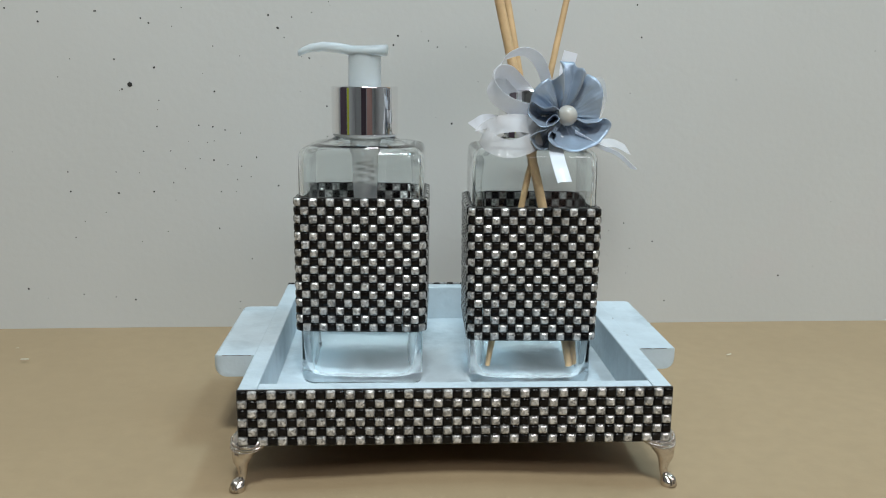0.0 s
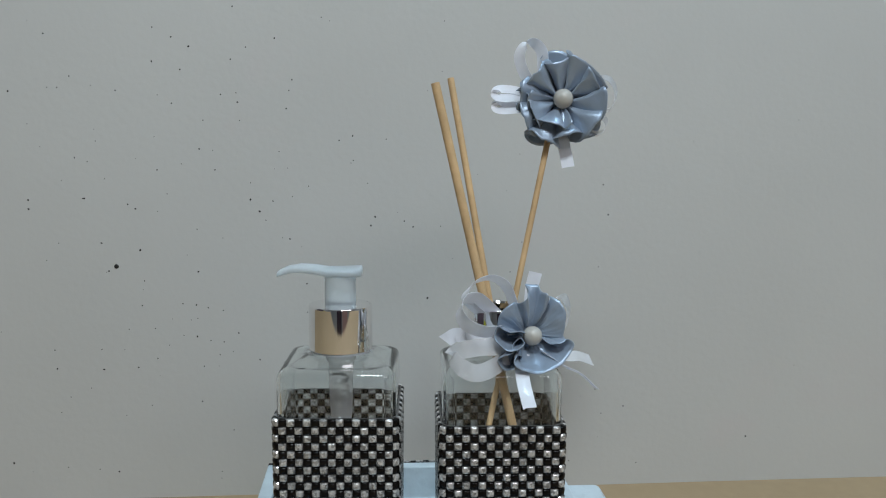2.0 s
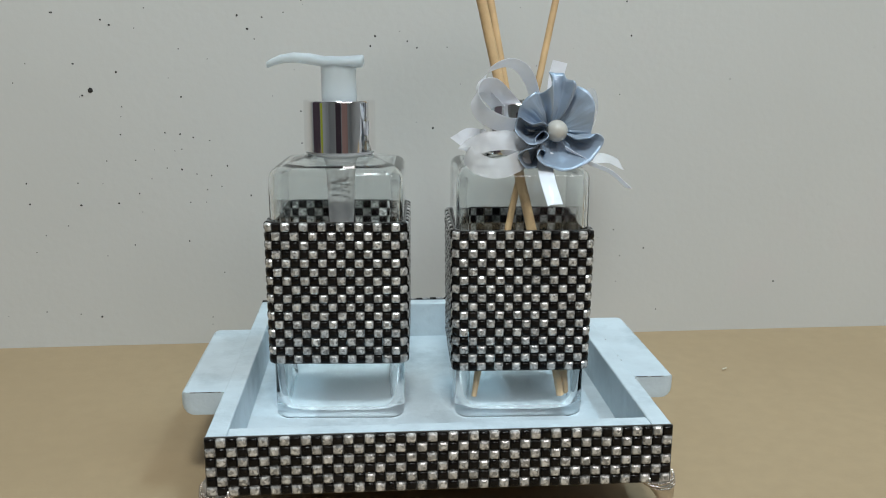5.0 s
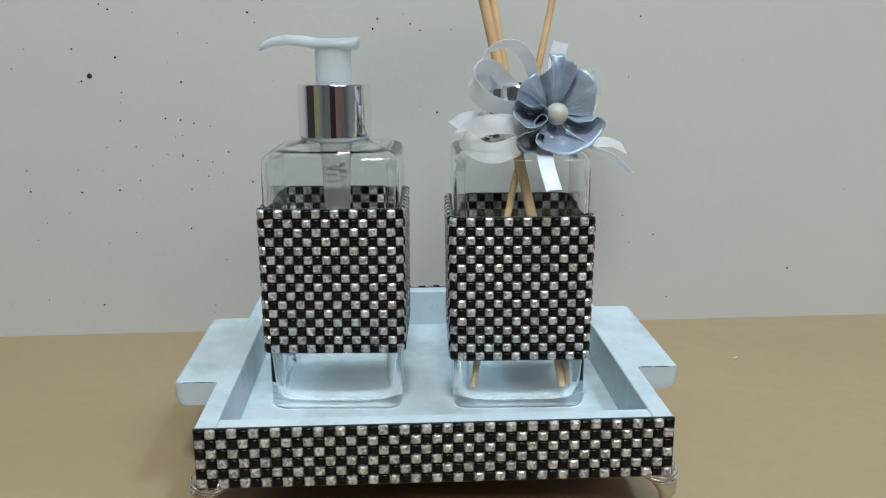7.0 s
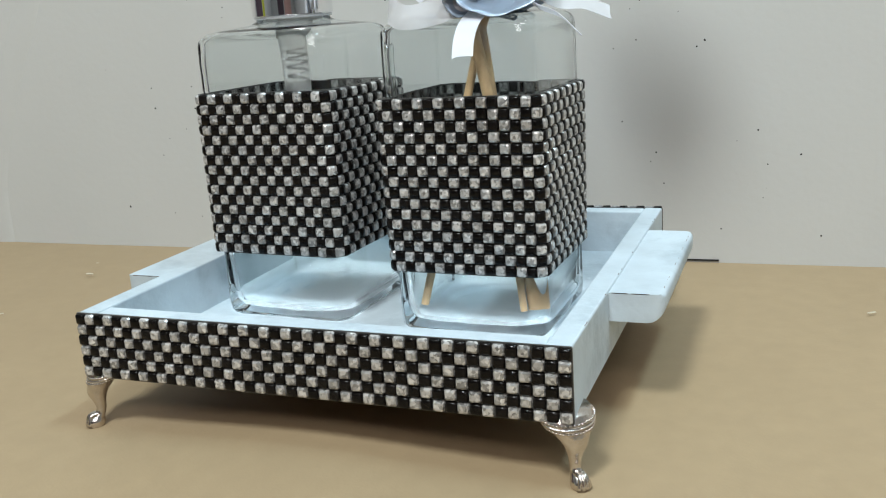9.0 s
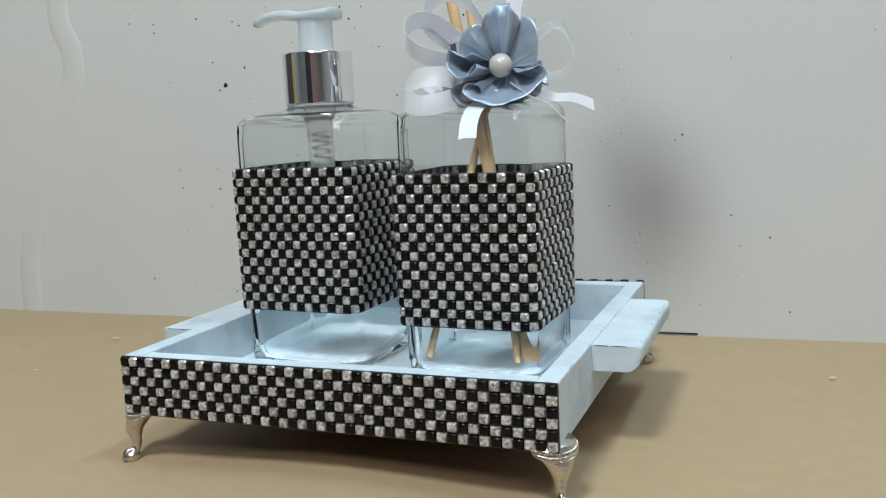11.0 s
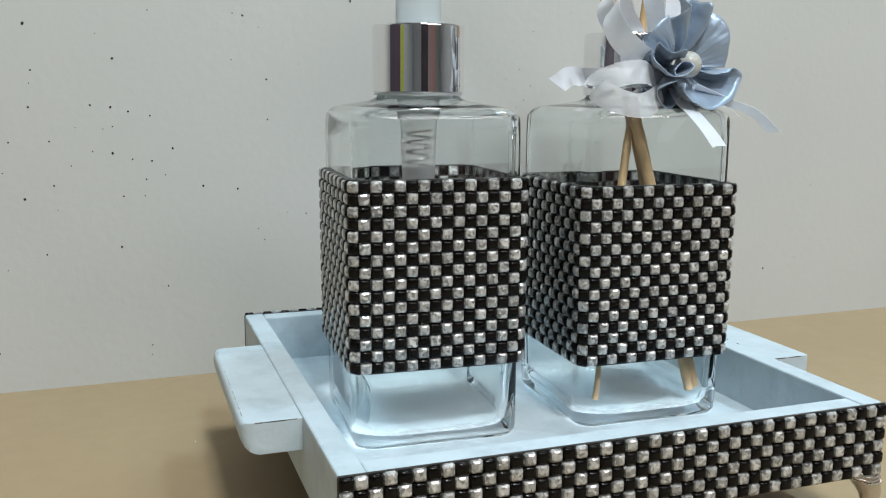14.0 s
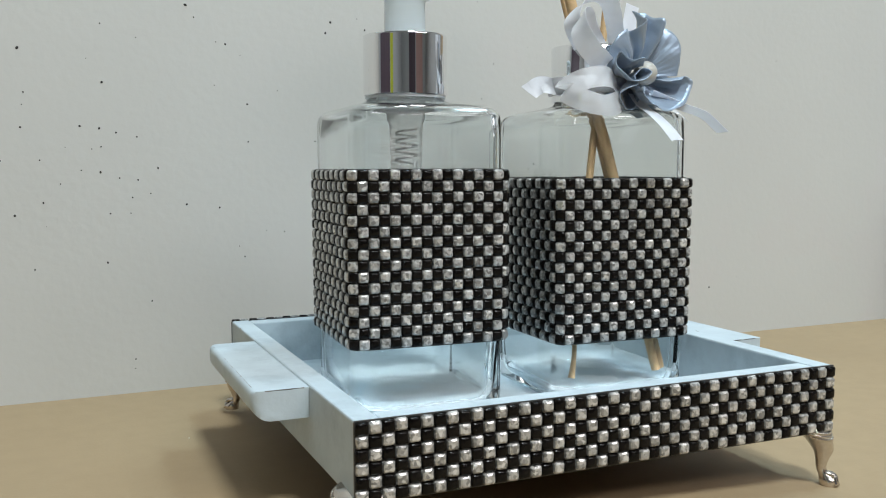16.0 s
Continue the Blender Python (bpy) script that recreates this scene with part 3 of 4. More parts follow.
def stone_band(parent, z_top, wide, narrow):
    """Sixty stones round and sixteen down, drawn in a little towards the foot; the ones on the corners stand at 45 degrees."""
    half, rise = 0.0299, 0.00405
    spots = []
    for k in range(60):
        face, j = divmod(k, 15)
        out = -90 + 90 * face
        if j == 0:
            m2 = Matrix.Rotation(radians(out - 45), 4, "Z")
            place = m2 @ Vector((half * math.sqrt(2) - 0.0012, 0, 0))
            turn = out - 45
        else:
            m2 = Matrix.Rotation(radians(out), 4, "Z")
            place = m2 @ Vector((half, (j - 7.5) * PITCH * 0.985, 0))
            turn = out
        for row in range(16):
            f = wide + (narrow - wide) * row / 15
            spots.append((row, k, facing(place.x * f, place.y * f, z_top - rise * (row + 0.5), turn), (k + row) % 2 == 1))
    def thread(bm, row):
        z = z_top - rise * row
        f = wide + (narrow - wide) * row / 16
        r0, r1 = half * f - 0.0001, half * f + 0.0007
        return loft(bm, [rounded_square(z - 0.00024, r0, 0.006, 3), rounded_square(z - 0.00024, r1, 0.006, 3), rounded_square(z + 0.00024, r1, 0.006, 3), rounded_square(z + 0.00024, r0, 0.006, 3)], loop=True)

    band = part("rhinestone_band", thread(bmesh.new(), 0), NET, parent, "chequered black and silver rhinestone band", smooth=False)
    bm = bmesh.new()
    for row in range(1, 17):
        thread(bm, row)
    z0 = z_top - 16 * rise
    for face in range(4):
        m2 = Matrix.Rotation(radians(-90 + 90 * face), 4, "Z")
        for j in range(15):
            y = (j - 7) * PITCH * 0.985
            made = len(bm.verts)
            box(bm, (half * narrow - 0.0001, y - 0.0002, z0), (half * narrow + 0.0006, y + 0.0002, z_top))
            bm.verts.ensure_lookup_table()
            bmesh.ops.transform(bm, matrix=m2, verts=bm.verts[made:])
    tagged(part("backing_net", bm, NET, band, smooth=False), kind="stuff")
    lay_stones(band, spots, lambda r, c: c <= 15)
    return band


soap = thing("soap_dispenser", (-0.0411, 0.0916, FLOOR_Z - 0.0003), "square glass pump bottle with black and silver rhinestone band", "soap dispenser", turn=-3.1)
glass_body(soap)
stone_band(soap, 0.1175 - FLOOR_Z, 0.997, 0.988)
lift = -FLOOR_Z
bm = lathe(bmesh.new(), [(0.1459, 0.0150), (0.1457, 0.0158), (0.1461, 0.0164), (0.1464, 0.0164), (0.1681, 0.0164), (0.1684, 0.0164), (0.1689, 0.0161), (0.1690, 0.0150), (0.1691, 0.0090)], 64)
bmesh.ops.translate(bm, vec=(0, 0, lift), verts=bm.verts)
part("collar", bm, CHROME, soap, "mirror chrome screw collar", auto=40)
# white ring added to hide the chrome's dark underside and brighten the glass neck
bm = lathe(bmesh.new(), [(0.1449, 0.0140), (0.1449, 0.0157), (0.1456, 0.0157), (0.1456, 0.0140)], 48)
bmesh.ops.translate(bm, vec=(0, 0, lift), verts=bm.verts)
part("neck_reflector", bm, JAR, soap, "white ring added under the collar to lighten the neck", auto=40)
bm = lathe(bmesh.new(), [(0.1691, 0.0080), (0.1800, 0.0079), (0.1835, 0.0080), (0.1850, 0.0082)], 32)
bmesh.ops.translate(bm, vec=(0, 0, lift), verts=bm.verts)
part("pump_stem", bm, PLASTIC, soap, "milky white plastic stem", auto=40)
bm = bmesh.new()
rings = []
for x, zb, zt, w in ((0.0114, 0.1848, 0.1886, 0.0045), (0.0108, 0.1834, 0.1890, 0.0070), (0.0080, 0.1832, 0.1888, 0.0086), (0.0020, 0.1832, 0.1884, 0.0090), (-0.0060, 0.1834, 0.1884, 0.0080),
                     (-0.0130, 0.1846, 0.1896, 0.0062), (-0.0200, 0.1854, 0.1900, 0.0052), (-0.0260, 0.1850, 0.1890, 0.0046), (-0.0300, 0.1838, 0.1873, 0.0042), (-0.0320, 0.1830, 0.1860, 0.0038)):
    rings.append([(x, w * math.cos(2 * math.pi * k / 20), (zb + zt) / 2 + lift + (zt - zb) / 2 * math.copysign(abs(math.sin(2 * math.pi * k / 20)) ** 0.6, math.sin(2 * math.pi * k / 20))) for k in range(20)])
loft(bm, rings)
part("nozzle", bm, PLASTIC, soap, "milky white plastic pump head with curved spout")
bm = lathe(bmesh.new(), [(0.1462, 0.0100), (0.1460, 0.0113), (0.1432, 0.0113), (0.1428, 0.0100), (0.1420, 0.0078), (0.1385, 0.0074), (0.1370, 0.0066), (0.1180, 0.0060), (0.1100, 0.0055), (0.1040, 0.0048)], 24)
bmesh.ops.translate(bm, vec=(0, 0, lift), verts=bm.verts)
housing = part("pump_housing", bm, CLEAR_PLASTIC, soap, "cloudy plastic pump housing")
housing.visible_shadow = False
bm = bmesh.new()
tube(bm, [(0.0036 * math.cos(a), 0.0036 * math.sin(a), 0.1195 + 0.0150 * a / (8 * math.pi) + lift) for a in [8 * math.pi * i / 96 for i in range(97)]], 0.0004, 6)
part("spring", bm, STEEL, soap, "thin steel spring")

scent = thing("reed_diffuser", (0.0406, 0.0876, FLOOR_Z - 0.0003), "square glass diffuser bottle with black and silver rhinestone band", "diffuser bottle", turn=-1.7)
glass_body(scent)
stone_band(scent, 0.1137 - FLOOR_Z, 1.003, 0.984)
bm = loft(bmesh.new(), [circle(z + lift, r, 48) for z, r in ((0.1450, 0.0142), (0.1452, 0.0158), (0.1672, 0.0160), (0.1680, 0.0155), (0.1682, 0.0125), (0.1672, 0.0118), (0.1452, 0.0140))], loop=True)
part("collar", bm, CHROME, scent, "mirror chrome open collar", auto=40)


# ---- reeds ----
def reed(top, mid, low, r, label):
    place = Vector(low)
    bm = tube(bmesh.new(), smooth_path([Vector((0, 0, 0)), Vector(mid) - place, Vector(top) - place], 8), r, 14)
    ob = part("reed_stick", bm, WOOD, None, auto=40)
    ob.matrix_world = Matrix.Translation(place)
    return tagged(ob, label, "reed stick", "reeds in the diffuser bottle")


reed((0.0077, 0.0950, 0.2815), (0.0333, 0.0827, 0.1680), (0.0642, 0.0685, 0.0330), 0.0023, "pale wooden reed stick standing in the diffuser bottle")
reed((0.0170, 0.1150, 0.2850), (0.0366, 0.0916, 0.1680), (0.0600, 0.0650, 0.0330), 0.0018, "thinner pale wooden reed stick leaning in the bottle")


# ---- satin flowers ----
def petals(surface, a0, a1, steps, rings, seed):
    """A gathered ribbon: surface(angle, s) gives right, up and out in metres for s from the centre to the hem."""
    bm = bmesh.new()
    rows = []
    for i in range(steps + 1):
        a = a0 + (a1 - a0) * i / steps
        rows.append([bm.verts.new(surface(radians(a), j / rings)) for j in range(rings + 1)])
    for r0, r1 in zip(rows, rows[1:]):
        for j in range(rings):
            bm.faces.new((r0[j], r0[j + 1], r1[j + 1], r1[j]))
    return bm


def fold(x):
    """A wave with tight creases and broad crests."""
    return 1 - 2 * abs(math.sin(x)) ** 0.6


def ruffle(a0, a1, n, reach, swing, amp, lean, seed, lay=lambda t: 0.0):
    """A ribbon gathered into n uneven, overlapping folds between two angles; lean(t) tips its hem towards the viewer, lay(t) folds it over sideways."""
    rng2 = random.Random(seed)
    widths = [rng2.uniform(0.7, 1.35) for _ in range(n)]
    ends = [sum(widths[:i]) / sum(widths) for i in range(n + 1)]
    amps = [amp * rng2.uniform(0.7, 1.3) for _ in range(n + 1)]
    longs = [rng2.uniform(0.9, 1.08) for _ in range(n + 1)]
    steps, rings = 26 * n, 16
    bm = bmesh.new()
    rows = []
    for i in range(steps + 1):
        t = i / steps
        k = max(j for j in range(n) if ends[j] <= t + 1e-9)
        u = min(1, (t - ends[k]) / (ends[k + 1] - ends[k]))
        blend = u * u * (3 - 2 * u)
        tall = amps[k] * (1 - blend) + amps[k + 1] * blend
        far = reach * (longs[k] * (1 - blend) + longs[k + 1] * blend)
        ph = 2 * math.pi * u
        row = []
        for j in range(rings + 1):
            q = j / rings
            crest = math.copysign(abs(math.cos(ph)) ** 0.75, math.cos(ph))
            a = radians(a0 + (a1 - a0) * t) + swing * q ** 0.8 * math.sin(ph) + lay(t) * q ** 0.7 * crest
            out = 0.0006 + lean(t) * far * q ** 1.2 + tall * (q ** 0.6) * crest
            out += 0.0010 * math.sin(math.pi * min(1, 0.1 + 0.75 * q)) * (noise.noise(Vector((t * n * 5, q * 1.5, seed))) + 0.5 * noise.noise(Vector((t * n * 12, q * 2, seed))))
            r = 0.0012 + math.sqrt(max((far * q) ** 2 - (0.8 * out) ** 2, (0.6 * far * q) ** 2)) * (1 + 0.05 * math.sin(2 * ph + 5 * k))
            p = Vector((r * math.cos(a), r * math.sin(a), out))
            row.append(bm.verts.new(p + noise.noise_vector(p * 140 + Vector((seed, 0, 0))) * (0.0013 * q)))
        rows.append(row)
    for r0, r1 in zip(rows, rows[1:]):
        for j in range(rings):
            bm.faces.new((r0[j], r0[j + 1], r1[j + 1], r1[j]))
    return bm


def thicken(ob):
    mod = ob.modifiers.new("cloth", "SOLIDIFY")
    mod.thickness, mod.offset = 0.0003, 0
    return ob


def frame_of(centre, out, roll=0):
    """Right, up, out as columns, at the centre."""
    o = Vector(out).normalized()
    right = Vector((0, 0, 1)).cross(o).normalized()
    up = o.cross(right)
    m = Matrix((right, up, o)).transposed().to_4x4()
    return Matrix.Translation(centre) @ m @ Matrix.Rotation(radians(roll), 4, "Z")


def pearl(parent, place, r):
    bm = bmesh.new()
    bmesh.ops.create_uvsphere(bm, u_segments=28, v_segments=16, radius=r)
    bmesh.ops.translate(bm, vec=place, verts=bm.verts)
    return part("pearl", bm, PEARL, parent, "cream pearl bead")


bow = thing("flower_bow", (0.0550, 0.0770, 0.1585), "blue-grey satin flower with pearl and white ribbon bow", "ribbon flower")
bow.matrix_world = frame_of((0.0555, 0.0755, 0.1580), (0.22, -1, 0.06))
bpy.context.view_layer.update()


def gathered(hem, a0, a1, belly, crumple=0.0016):
    """A ribbon gathered behind the pearl: its inner edge runs from a0 to a1 degrees, its hem along the curve."""
    path = smooth_path([Vector(p) / 1000 for p in hem], 10)
    base = Vector((-0.0016, -0.0022, 0.0066))

    def surface(t, s):
        k = min(t * (len(path) - 1), len(path) - 1.0001)
        outer = path[int(k)].lerp(path[int(k) + 1], k % 1)
        a = radians(a0 + (a1 - a0) * t)
        inner = Vector((0.0024 * math.cos(a), 0.0024 * math.sin(a), -0.0062))
        p = inner.lerp(outer, s)
        p.z += belly * math.sin(math.pi * s) * outer.length
        crease = noise.noise(Vector((t * 17, s * 1.5, a0))) + 0.25 * noise.noise(Vector((t * 60, s * 2.4, a1)))
        p.z += crumple * crease * math.sin(math.pi * min(1, s * 0.8 + 0.08))
        p += noise.noise_vector(p * 160) * (0.0010 * s)
        return p + base

    bm = bmesh.new()
    steps, rings = (len(path) - 1) * 2, 16
    rows = [[bm.verts.new(surface(i / steps, j / rings)) for j in range(rings + 1)] for i in range(steps + 1)]
    for r0, r1 in zip(rows, rows[1:]):
        for j in range(rings):
            bm.faces.new((r0[j], r0[j + 1], r1[j + 1], r1[j]))
    return bm


# hems in millimetres from the pearl: a fan with a box pleat, and a frill of two curls and a scooped pocket
FAN = [(15, -1, 4.5), (16, 5, 5.5), (15.8, 11, 5), (13.2, 16.5, 3.5), (10.0, 18.8, 0.0), (8.6, 17.6, -2.0), (7.6, 19.0, 4.0), (5.6, 21.4, 6.0), (4.2, 23.0, 1.0), (4.4, 25.2, -3.5), (1, 25.6, -4.4), (-2.6, 25.2, -3.5),
       (-2.6, 22.6, 1.0), (-4.6, 20.6, 6.0), (-6.8, 18.2, 4.0), (-7.4, 16.6, -2.0), (-10, 17.4, -0.4), (-13.8, 15, 0), (-16.6, 11.0, -2), (-17.6, 6.0, -5), (-16.5, 1.5, -7)]
FRILL = [(-6, 2.4, 4.5), (-10.5, 4.2, 8.4), (-14.5, 3.2, 6.4), (-19.6, 6.6, 6.0), (-21.4, 4.4, 4.4), (-20.8, -0.6, 6), (-17, -4.8, 9), (-11.5, -4.8, 11), (-8.2, -1.8, 10.6), (-9.6, 0.2, 6.6), (-12, -2.6, 5.4), (-13.6, -6.2, 8), (-18.2, -7.6, 7.2), (-19.6, -11, 5),
         (-16.6, -15.6, 4), (-11.6, -15.8, 3), (-8.2, -12, 3.2), (-8.6, -8.4, 7.2), (-13.2, -8.2, 10.6), (-14.6, -11, 12), (-10.2, -14.8, 12.6), (-2.4, -16.6, 12.6), (5.6, -15.6, 12), (12, -12.2, 10.8), (16.6, -8.4, 10), (18.4, -4.2, 9.2), (15.6, -2.0, 7.2), (12, -3.2, 8.8), (7.2, -3.8, 6.2)]
UNDER = [(-18, 4, -7), (-17, -4, -8), (-14, -10, -5), (-11, -14, -7), (-3, -15, -5), (3, -16, -8), (9, -14.5, -4), (15, -12, -7), (17, -8, -3), (18.5, -9, 0), (18.5, -4, -2), (17, 2, -4)]
PEARL_AT = Vector((-0.0016, -0.0022, 0.0066))
thicken(part("petals", gathered(FAN, -14, 178, 0.09, 0.0012), SATIN, bow, "gathered blue-grey satin fan"))
thicken(part("petals", gathered(FRILL, 150, 380, -0.22, 0.0034), SATIN, bow, "curled and scooped blue-grey satin frill"))
thicken(part("petals", gathered(UNDER, 165, 365, 0.0), SATIN, bow))
pearl(bow, PEARL_AT, 0.0049)


def tie(name, points, across, width, mat, label="", to=bow, **kw):
    """A ribbon given in the place's own metres, kept under its flower."""
    bm = ribbon(bmesh.new(), points, across, width, **kw)
    bmesh.ops.transform(bm, matrix=to.matrix_world.inverted(), verts=bm.verts)
    return part(name, bm, mat, to, label, auto=50)


tie("loop", [(0.041, 0.074, 0.158), (0.031, 0.064, 0.1595), (0.0218, 0.059, 0.1640), (0.0180, 0.059, 0.1700), (0.0196, 0.062, 0.1752), (0.0248, 0.066, 0.1762), (0.0313, 0.073, 0.1715), (0.0400, 0.078, 0.1630)], (0.25, -0.62, 0.74), 0.0086, RIBBON, "white satin loop")
tie("loop", [(0.030, 0.076, 0.166), (0.0222, 0.071, 0.1745), (0.0249, 0.070, 0.1818), (0.0323, 0.069, 0.1856), (0.0390, 0.071, 0.1838), (0.0440, 0.075, 0.1775), (0.048, 0.078, 0.167)], (0.30, -0.80, 0.52), 0.0074, RIBBON, "white satin loop")
tie("loop", [(0.043, 0.070, 0.1500), (0.032, 0.060, 0.1530), (0.0213, 0.059, 0.1520), (0.0150, 0.064, 0.1480), (0.0188, 0.057, 0.1435), (0.0278, 0.054, 0.1415), (0.043, 0.066, 0.1450)], (0.02, 0.30, 0.95), 0.0086, ORGANZA, "sheer white loop")
tie("loop", [(0.066, 0.084, 0.168), (0.074, 0.090, 0.172), (0.079, 0.096, 0.162), (0.075, 0.092, 0.152), (0.064, 0.084, 0.152)], (0, -0.8, 0.4), 0.0070, ORGANZA, "sheer white loop")
tie("tail", [(0.032, 0.082, 0.1490), (0.023, 0.088, 0.1515), (0.0185, 0.090, 0.1520), (0.0142, 0.090, 0.1495)], (0.55, 0.1, 0.83), 0.0074, RIBBON, "white satin tail", notch=0.003)
tie("tail", [(0.0510, 0.0690, 0.1470), (0.0492, 0.0610, 0.1420), (0.0484, 0.0530, 0.1385), (0.0488, 0.0455, 0.1335), (0.0500, 0.0395, 0.1275)], (1, 0.1, -0.1), 0.0070, RIBBON, "white satin tail", notch=-0.003)
tie("tail", [(0.0560, 0.0810, 0.166), (0.0570, 0.0825, 0.178), (0.0588, 0.0830, 0.1860)], (1, 0.1, 0), 0.0070, RIBBON, "white satin tail")
tie("tail", [(0.060, 0.070, 0.148), (0.0695, 0.0625, 0.1425), (0.0780, 0.0590, 0.1390), (0.0850, 0.0569, 0.1328)], (-0.12, -0.88, 0.42), 0.0054, RIBBON, "white satin tail", notch=0.002)
tie("tail", [(0.062, 0.078, 0.149), (0.0735, 0.079, 0.1430), (0.082, 0.082, 0.1420), (0.090, 0.086, 0.1385)], (0.15, 0.9, 0.4), 0.0076, ORGANZA, "sheer white tail", notch=-0.003)
# band round the neck of the bottle
bm = bmesh.new()
neck = [Vector((0.0406 + 0.0166 * math.cos(radians(a)), 0.0876 + 0.0166 * math.sin(radians(a)), 0.1515)) for a in range(0, 360, 10)]
rings = [[p + Vector((0, 0, dz)) + (p - Vector((0.0406, 0.0876, p.z))).normalized() * d for dz, d in ((-0.0034, 0.0), (-0.0034, 0.0005), (0.0034, 0.0005), (0.0034, 0.0))] for p in neck]
loft(bm, rings, loop=True)
bmesh.ops.transform(bm, matrix=bow.matrix_world.inverted(), verts=bm.verts)
part("neck_ribbon", bm, RIBBON, bow, "white satin band round the neck")

# the flower on a thin stick
pick = thing("flower_pick", (0.0190, 0.0665, 0.0330), "blue-grey satin flower with pearl on a thin wooden stick", "flower pick")
bm = tube(bmesh.new(), smooth_path([(0, 0, 0), (0.0300, 0.0246, 0.1350), (0.0480, 0.0390, 0.2150), (0.0515, 0.0425, 0.2310)], 8), 0.0016, 12)
part("stick", bm, WOOD, pick, "thin pale wooden stick", auto=40)
head = frame_of((0.0745, 0.1085, 0.2735), (-0.12, -1, 0.05))
bpy.context.view_layer.update()
local = pick.matrix_world.inverted() @ head


def under_ruffle(a, s):
    k = 7 * a + 1.2
    swing = a + 0.16 * s * math.sin(k)
    r = 0.002 + 0.0175 * s * (1 + 0.42 * abs(math.sin(2.5 * a + 0.5)) ** 4)
    return Vector((r * math.cos(swing), r * math.sin(swing), -0.0040 - 0.001 * s + 0.0030 * s * math.cos(k)))


bm = petals(under_ruffle, 0, 366, 240, 14, 4)
bmesh.ops.transform(bm, matrix=local, verts=bm.verts)
thicken(part("petals", bm, SATIN, pick))
bm = ruffle(20, 388, 10, 0.0226, 0.28, 0.0076, lambda t: 0.14, 7, lambda t: 0.12 + 0.22 * math.cos(2 * math.pi * t))
bmesh.ops.transform(bm, matrix=local, verts=bm.verts)
thicken(part("petals", bm, SATIN, pick, "gathered blue-grey satin ruffle"))
bm = ruffle(165, 300, 3, 0.0185, 0.40, 0.0058, lambda t: 0.42, 21)
bmesh.ops.transform(bm, matrix=local, verts=bm.verts)
thicken(part("petals", bm, SATIN, pick, "gathered blue-grey satin ruffle"))
pearl(pick, local @ Vector((0.0012, 0.0006, 0.0062)), 0.0052)


def pick_ribbon(name, pts, across, width, mat, label):
    bm = ribbon(bmesh.new(), [(u / 1000, v / 1000, w / 1000) for u, v, w in pts], across, width)
    bmesh.ops.transform(bm, matrix=local, verts=bm.verts)
    part(name, bm, mat, pick, label, auto=50)


pick_ribbon("loop", [(-8, 6, -5), (-17, 12, -6), (-21.5, 23, -6), (-18.5, 30, -5), (-13, 30, -4), (-9.5, 25, -4), (-9, 14, -5)], (0.78, 0.25, 0.6), 0.0070, RIBBON, "white satin loop")
pick_ribbon("loop", [(-14, 3, -4), (-24, 6, -5), (-32, 6.2, -4), (-34, 3.5, -2), (-31, 1.5, -1), (-20, 2, -3)], (0.1, 0.75, -0.65), 0.0060, RIBBON, "white satin loop")
pick_ribbon("loop", [(-14, 0, -4), (-24, -1, -5), (-32, -1, -4), (-33.5, -3.6, -2), (-30, -5, -1), (-18, -4, -3)], (0.1, 0.75, -0.65), 0.0058, RIBBON, "white satin loop")
pick_ribbon("loop", [(14, 6, -5), (21, 12.5, -6), (27, 11.5, -6), (30, 3.5, -5), (26, -4.5, -4), (16, -3, -5)], (0.1, 0.3, 0.9), 0.0062, ORGANZA, "sheer white loop")
pick_ribbon("loop", [(12, -4, -5), (20, -6, -6), (25, -10, -6), (24, -15, -5), (18.5, -17, -4), (11, -12, -5)], (0.1, 0.4, 0.9), 0.0062, ORGANZA, "sheer white loop")
pick_ribbon("tail", [(1, -8, -5), (2.6, -22, -3), (3.6, -29, 2), (4.4, -35, 7)], (1, 0, 0.2), 0.0066, RIBBON, "white satin tail")


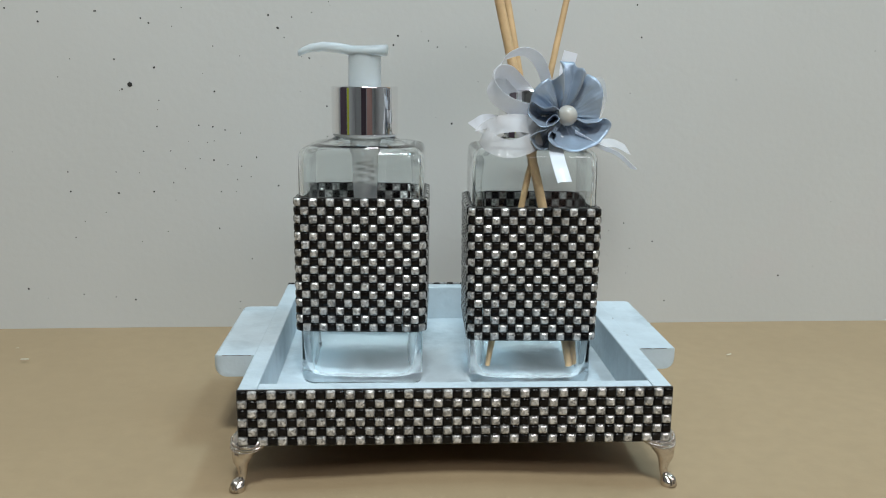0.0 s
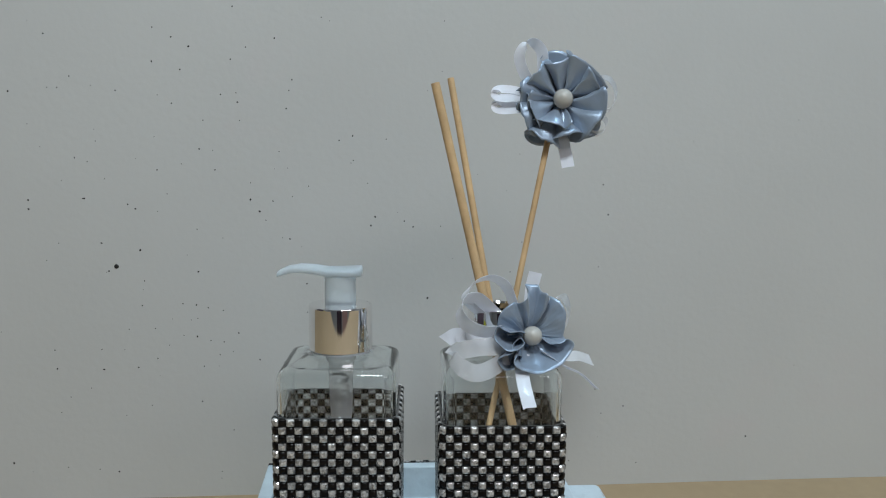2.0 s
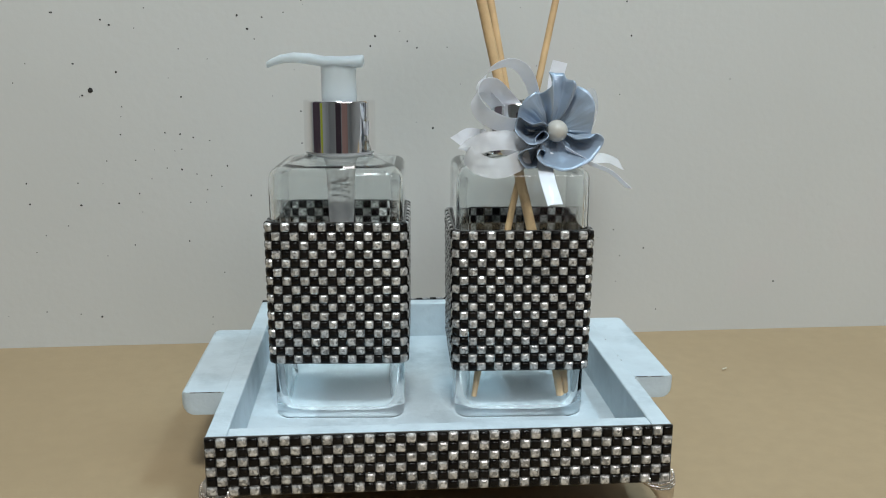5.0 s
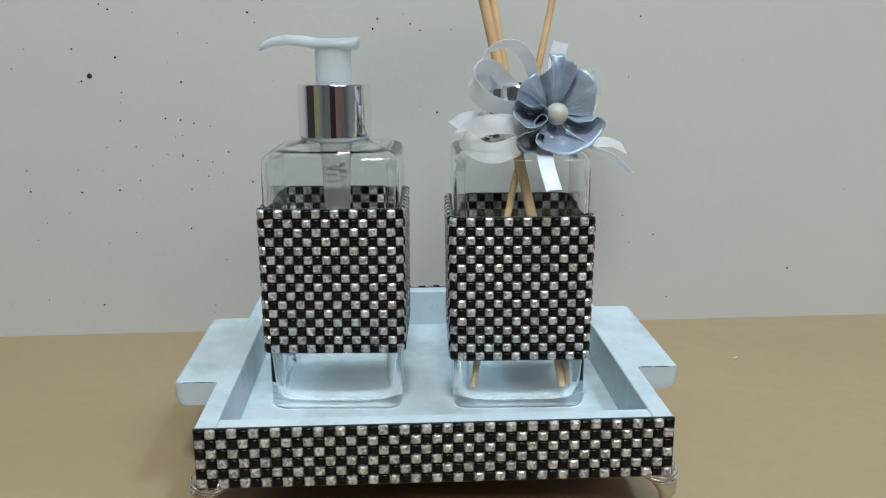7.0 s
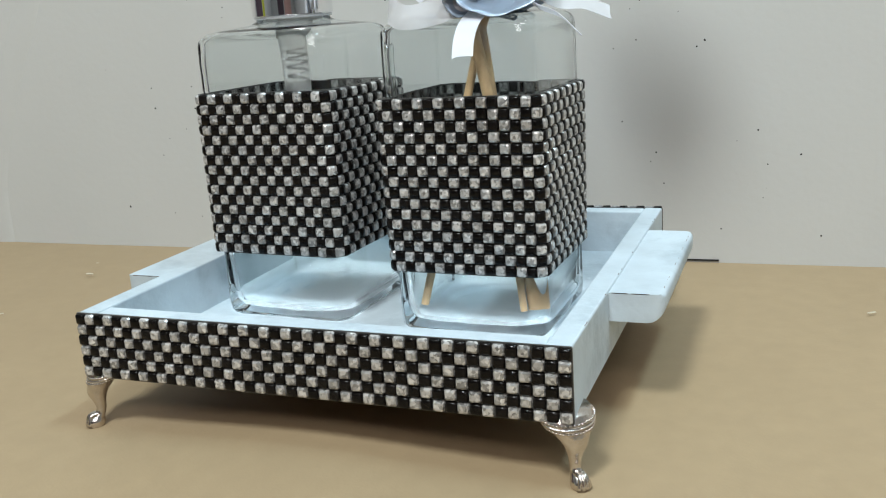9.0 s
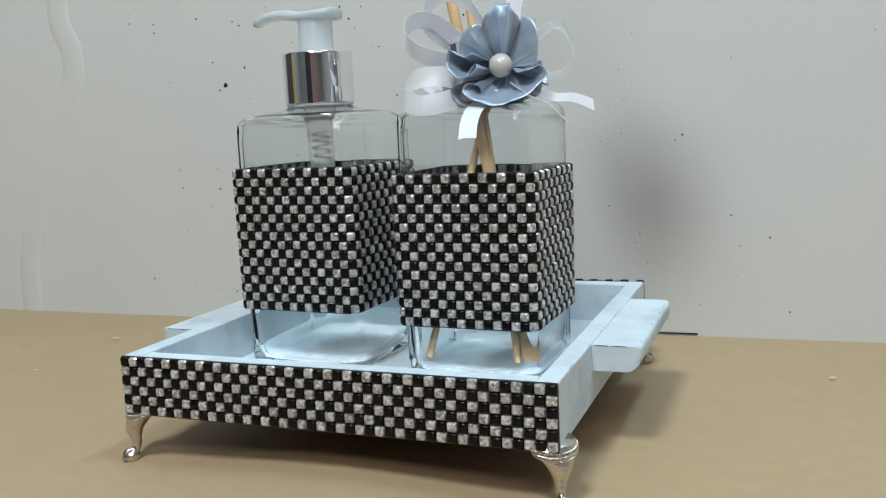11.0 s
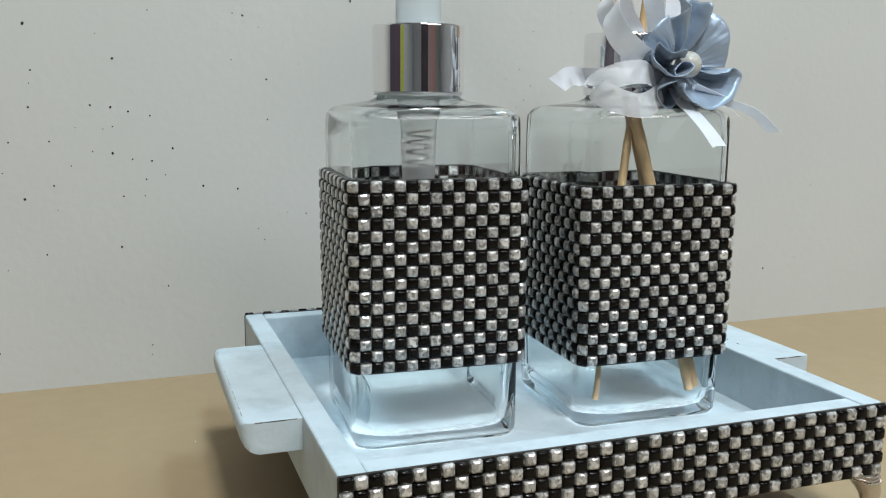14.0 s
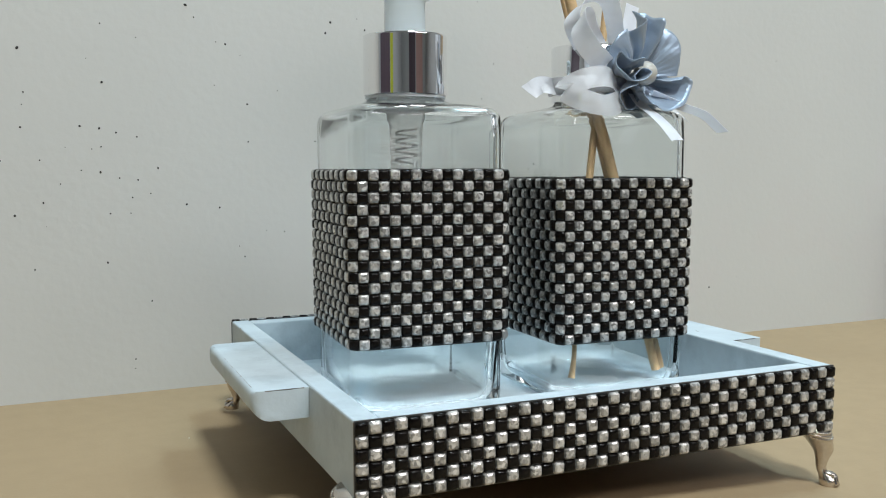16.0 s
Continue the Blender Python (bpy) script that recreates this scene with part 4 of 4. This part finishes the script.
# ---- the jar of brushes ----
JX, JY = 0.486, 0.188
jar = thing("brush_jar", (JX, JY, TABLE_Z(JX, JY)), "white ribbed jar holding paint brushes on the table near the wall", "jar")
profile = [(0.0, 0.030), (0.0008, 0.034), (0.004, 0.0395), (0.010, 0.0440), (0.020, 0.0466), (0.034, 0.0472), (0.044, 0.0468)]
z = 0.046
for k in range(7):
    r = 0.0466 - 0.0008 * k
    profile += [(z, r - 0.0030), (z + 0.0012, r - 0.0012), (z + 0.0032, r - 0.0002), (z + 0.0072, r + 0.0002), (z + 0.0115, r - 0.0003), (z + 0.0139, r - 0.0014)]
    z += 0.0154
profile += [(z - 0.0008, 0.0395), (z - 0.0008, 0.0368), (0.012, 0.0365), (0.008, 0.030)]
part("jar_body", lathe(bmesh.new(), profile, 56), JAR, jar, auto=50)
# (foot, how far it leans over 0.2 m of height, length, kind)
for dx, dy, lx, ly, length, kind in ((0.0036, -0.0060, -0.0243, 0.0372, 0.263, 0), (-0.0080, 0.0070, -0.0110, 0.0210, 0.172, 2), (0.010, -0.012, 0.030, -0.012, 0.225, 1), (0.004, 0.014, -0.004, 0.024, 0.200, 1)):
    brush = thing("paint_brush", (JX + dx, JY + dy, TABLE_Z(JX, JY) + 0.0095), ("red-handled paint brush with steel ferrule standing in the jar", "dark-handled paint brush standing bristles up in the jar", "short flat paint brush with tan bristles standing in the jar")[kind], "paint brush", "brushes in the jar")
    brush.matrix_world = brush.matrix_world @ Vector((0, 0, 1)).rotation_difference(Vector((lx, ly, 0.2))).to_matrix().to_4x4()
    wide = 1.5 if kind == 2 else 1.0
    part("handle", lathe(bmesh.new(), [(0, 0.0022), (0.10, 0.0036), (length - 0.06, 0.0042), (length - 0.05, 0.0036)], 14), RED if kind == 0 else BRISTLE, brush)
    rings = [(length - 0.05, 0.0038), (length - 0.047, 0.0042), (length - 0.044, 0.0038), (length - 0.041, 0.0042), (length - 0.038, 0.0038), (length - 0.035, 0.0042), (length - 0.012, 0.0048)]
    part("ferrule", lathe(bmesh.new(), [(z, r * wide) for z, r in rings], 14), STEEL if kind == 2 else CHROME, brush, "steel ferrule")
    part("bristles", lathe(bmesh.new(), [(length - 0.012, 0.0046 * wide), (length + 0.004, 0.0056 * wide), (length + (0.008 if kind == 2 else 0.018), 0.0050 * wide if kind == 2 else 0.0020), (length + (0.009 if kind == 2 else 0.02), 0.0004)], 12), (JAR, BRISTLE, WOOD)[kind], brush, ("pale bristles", "dark bristles", "tan bristles")[kind])
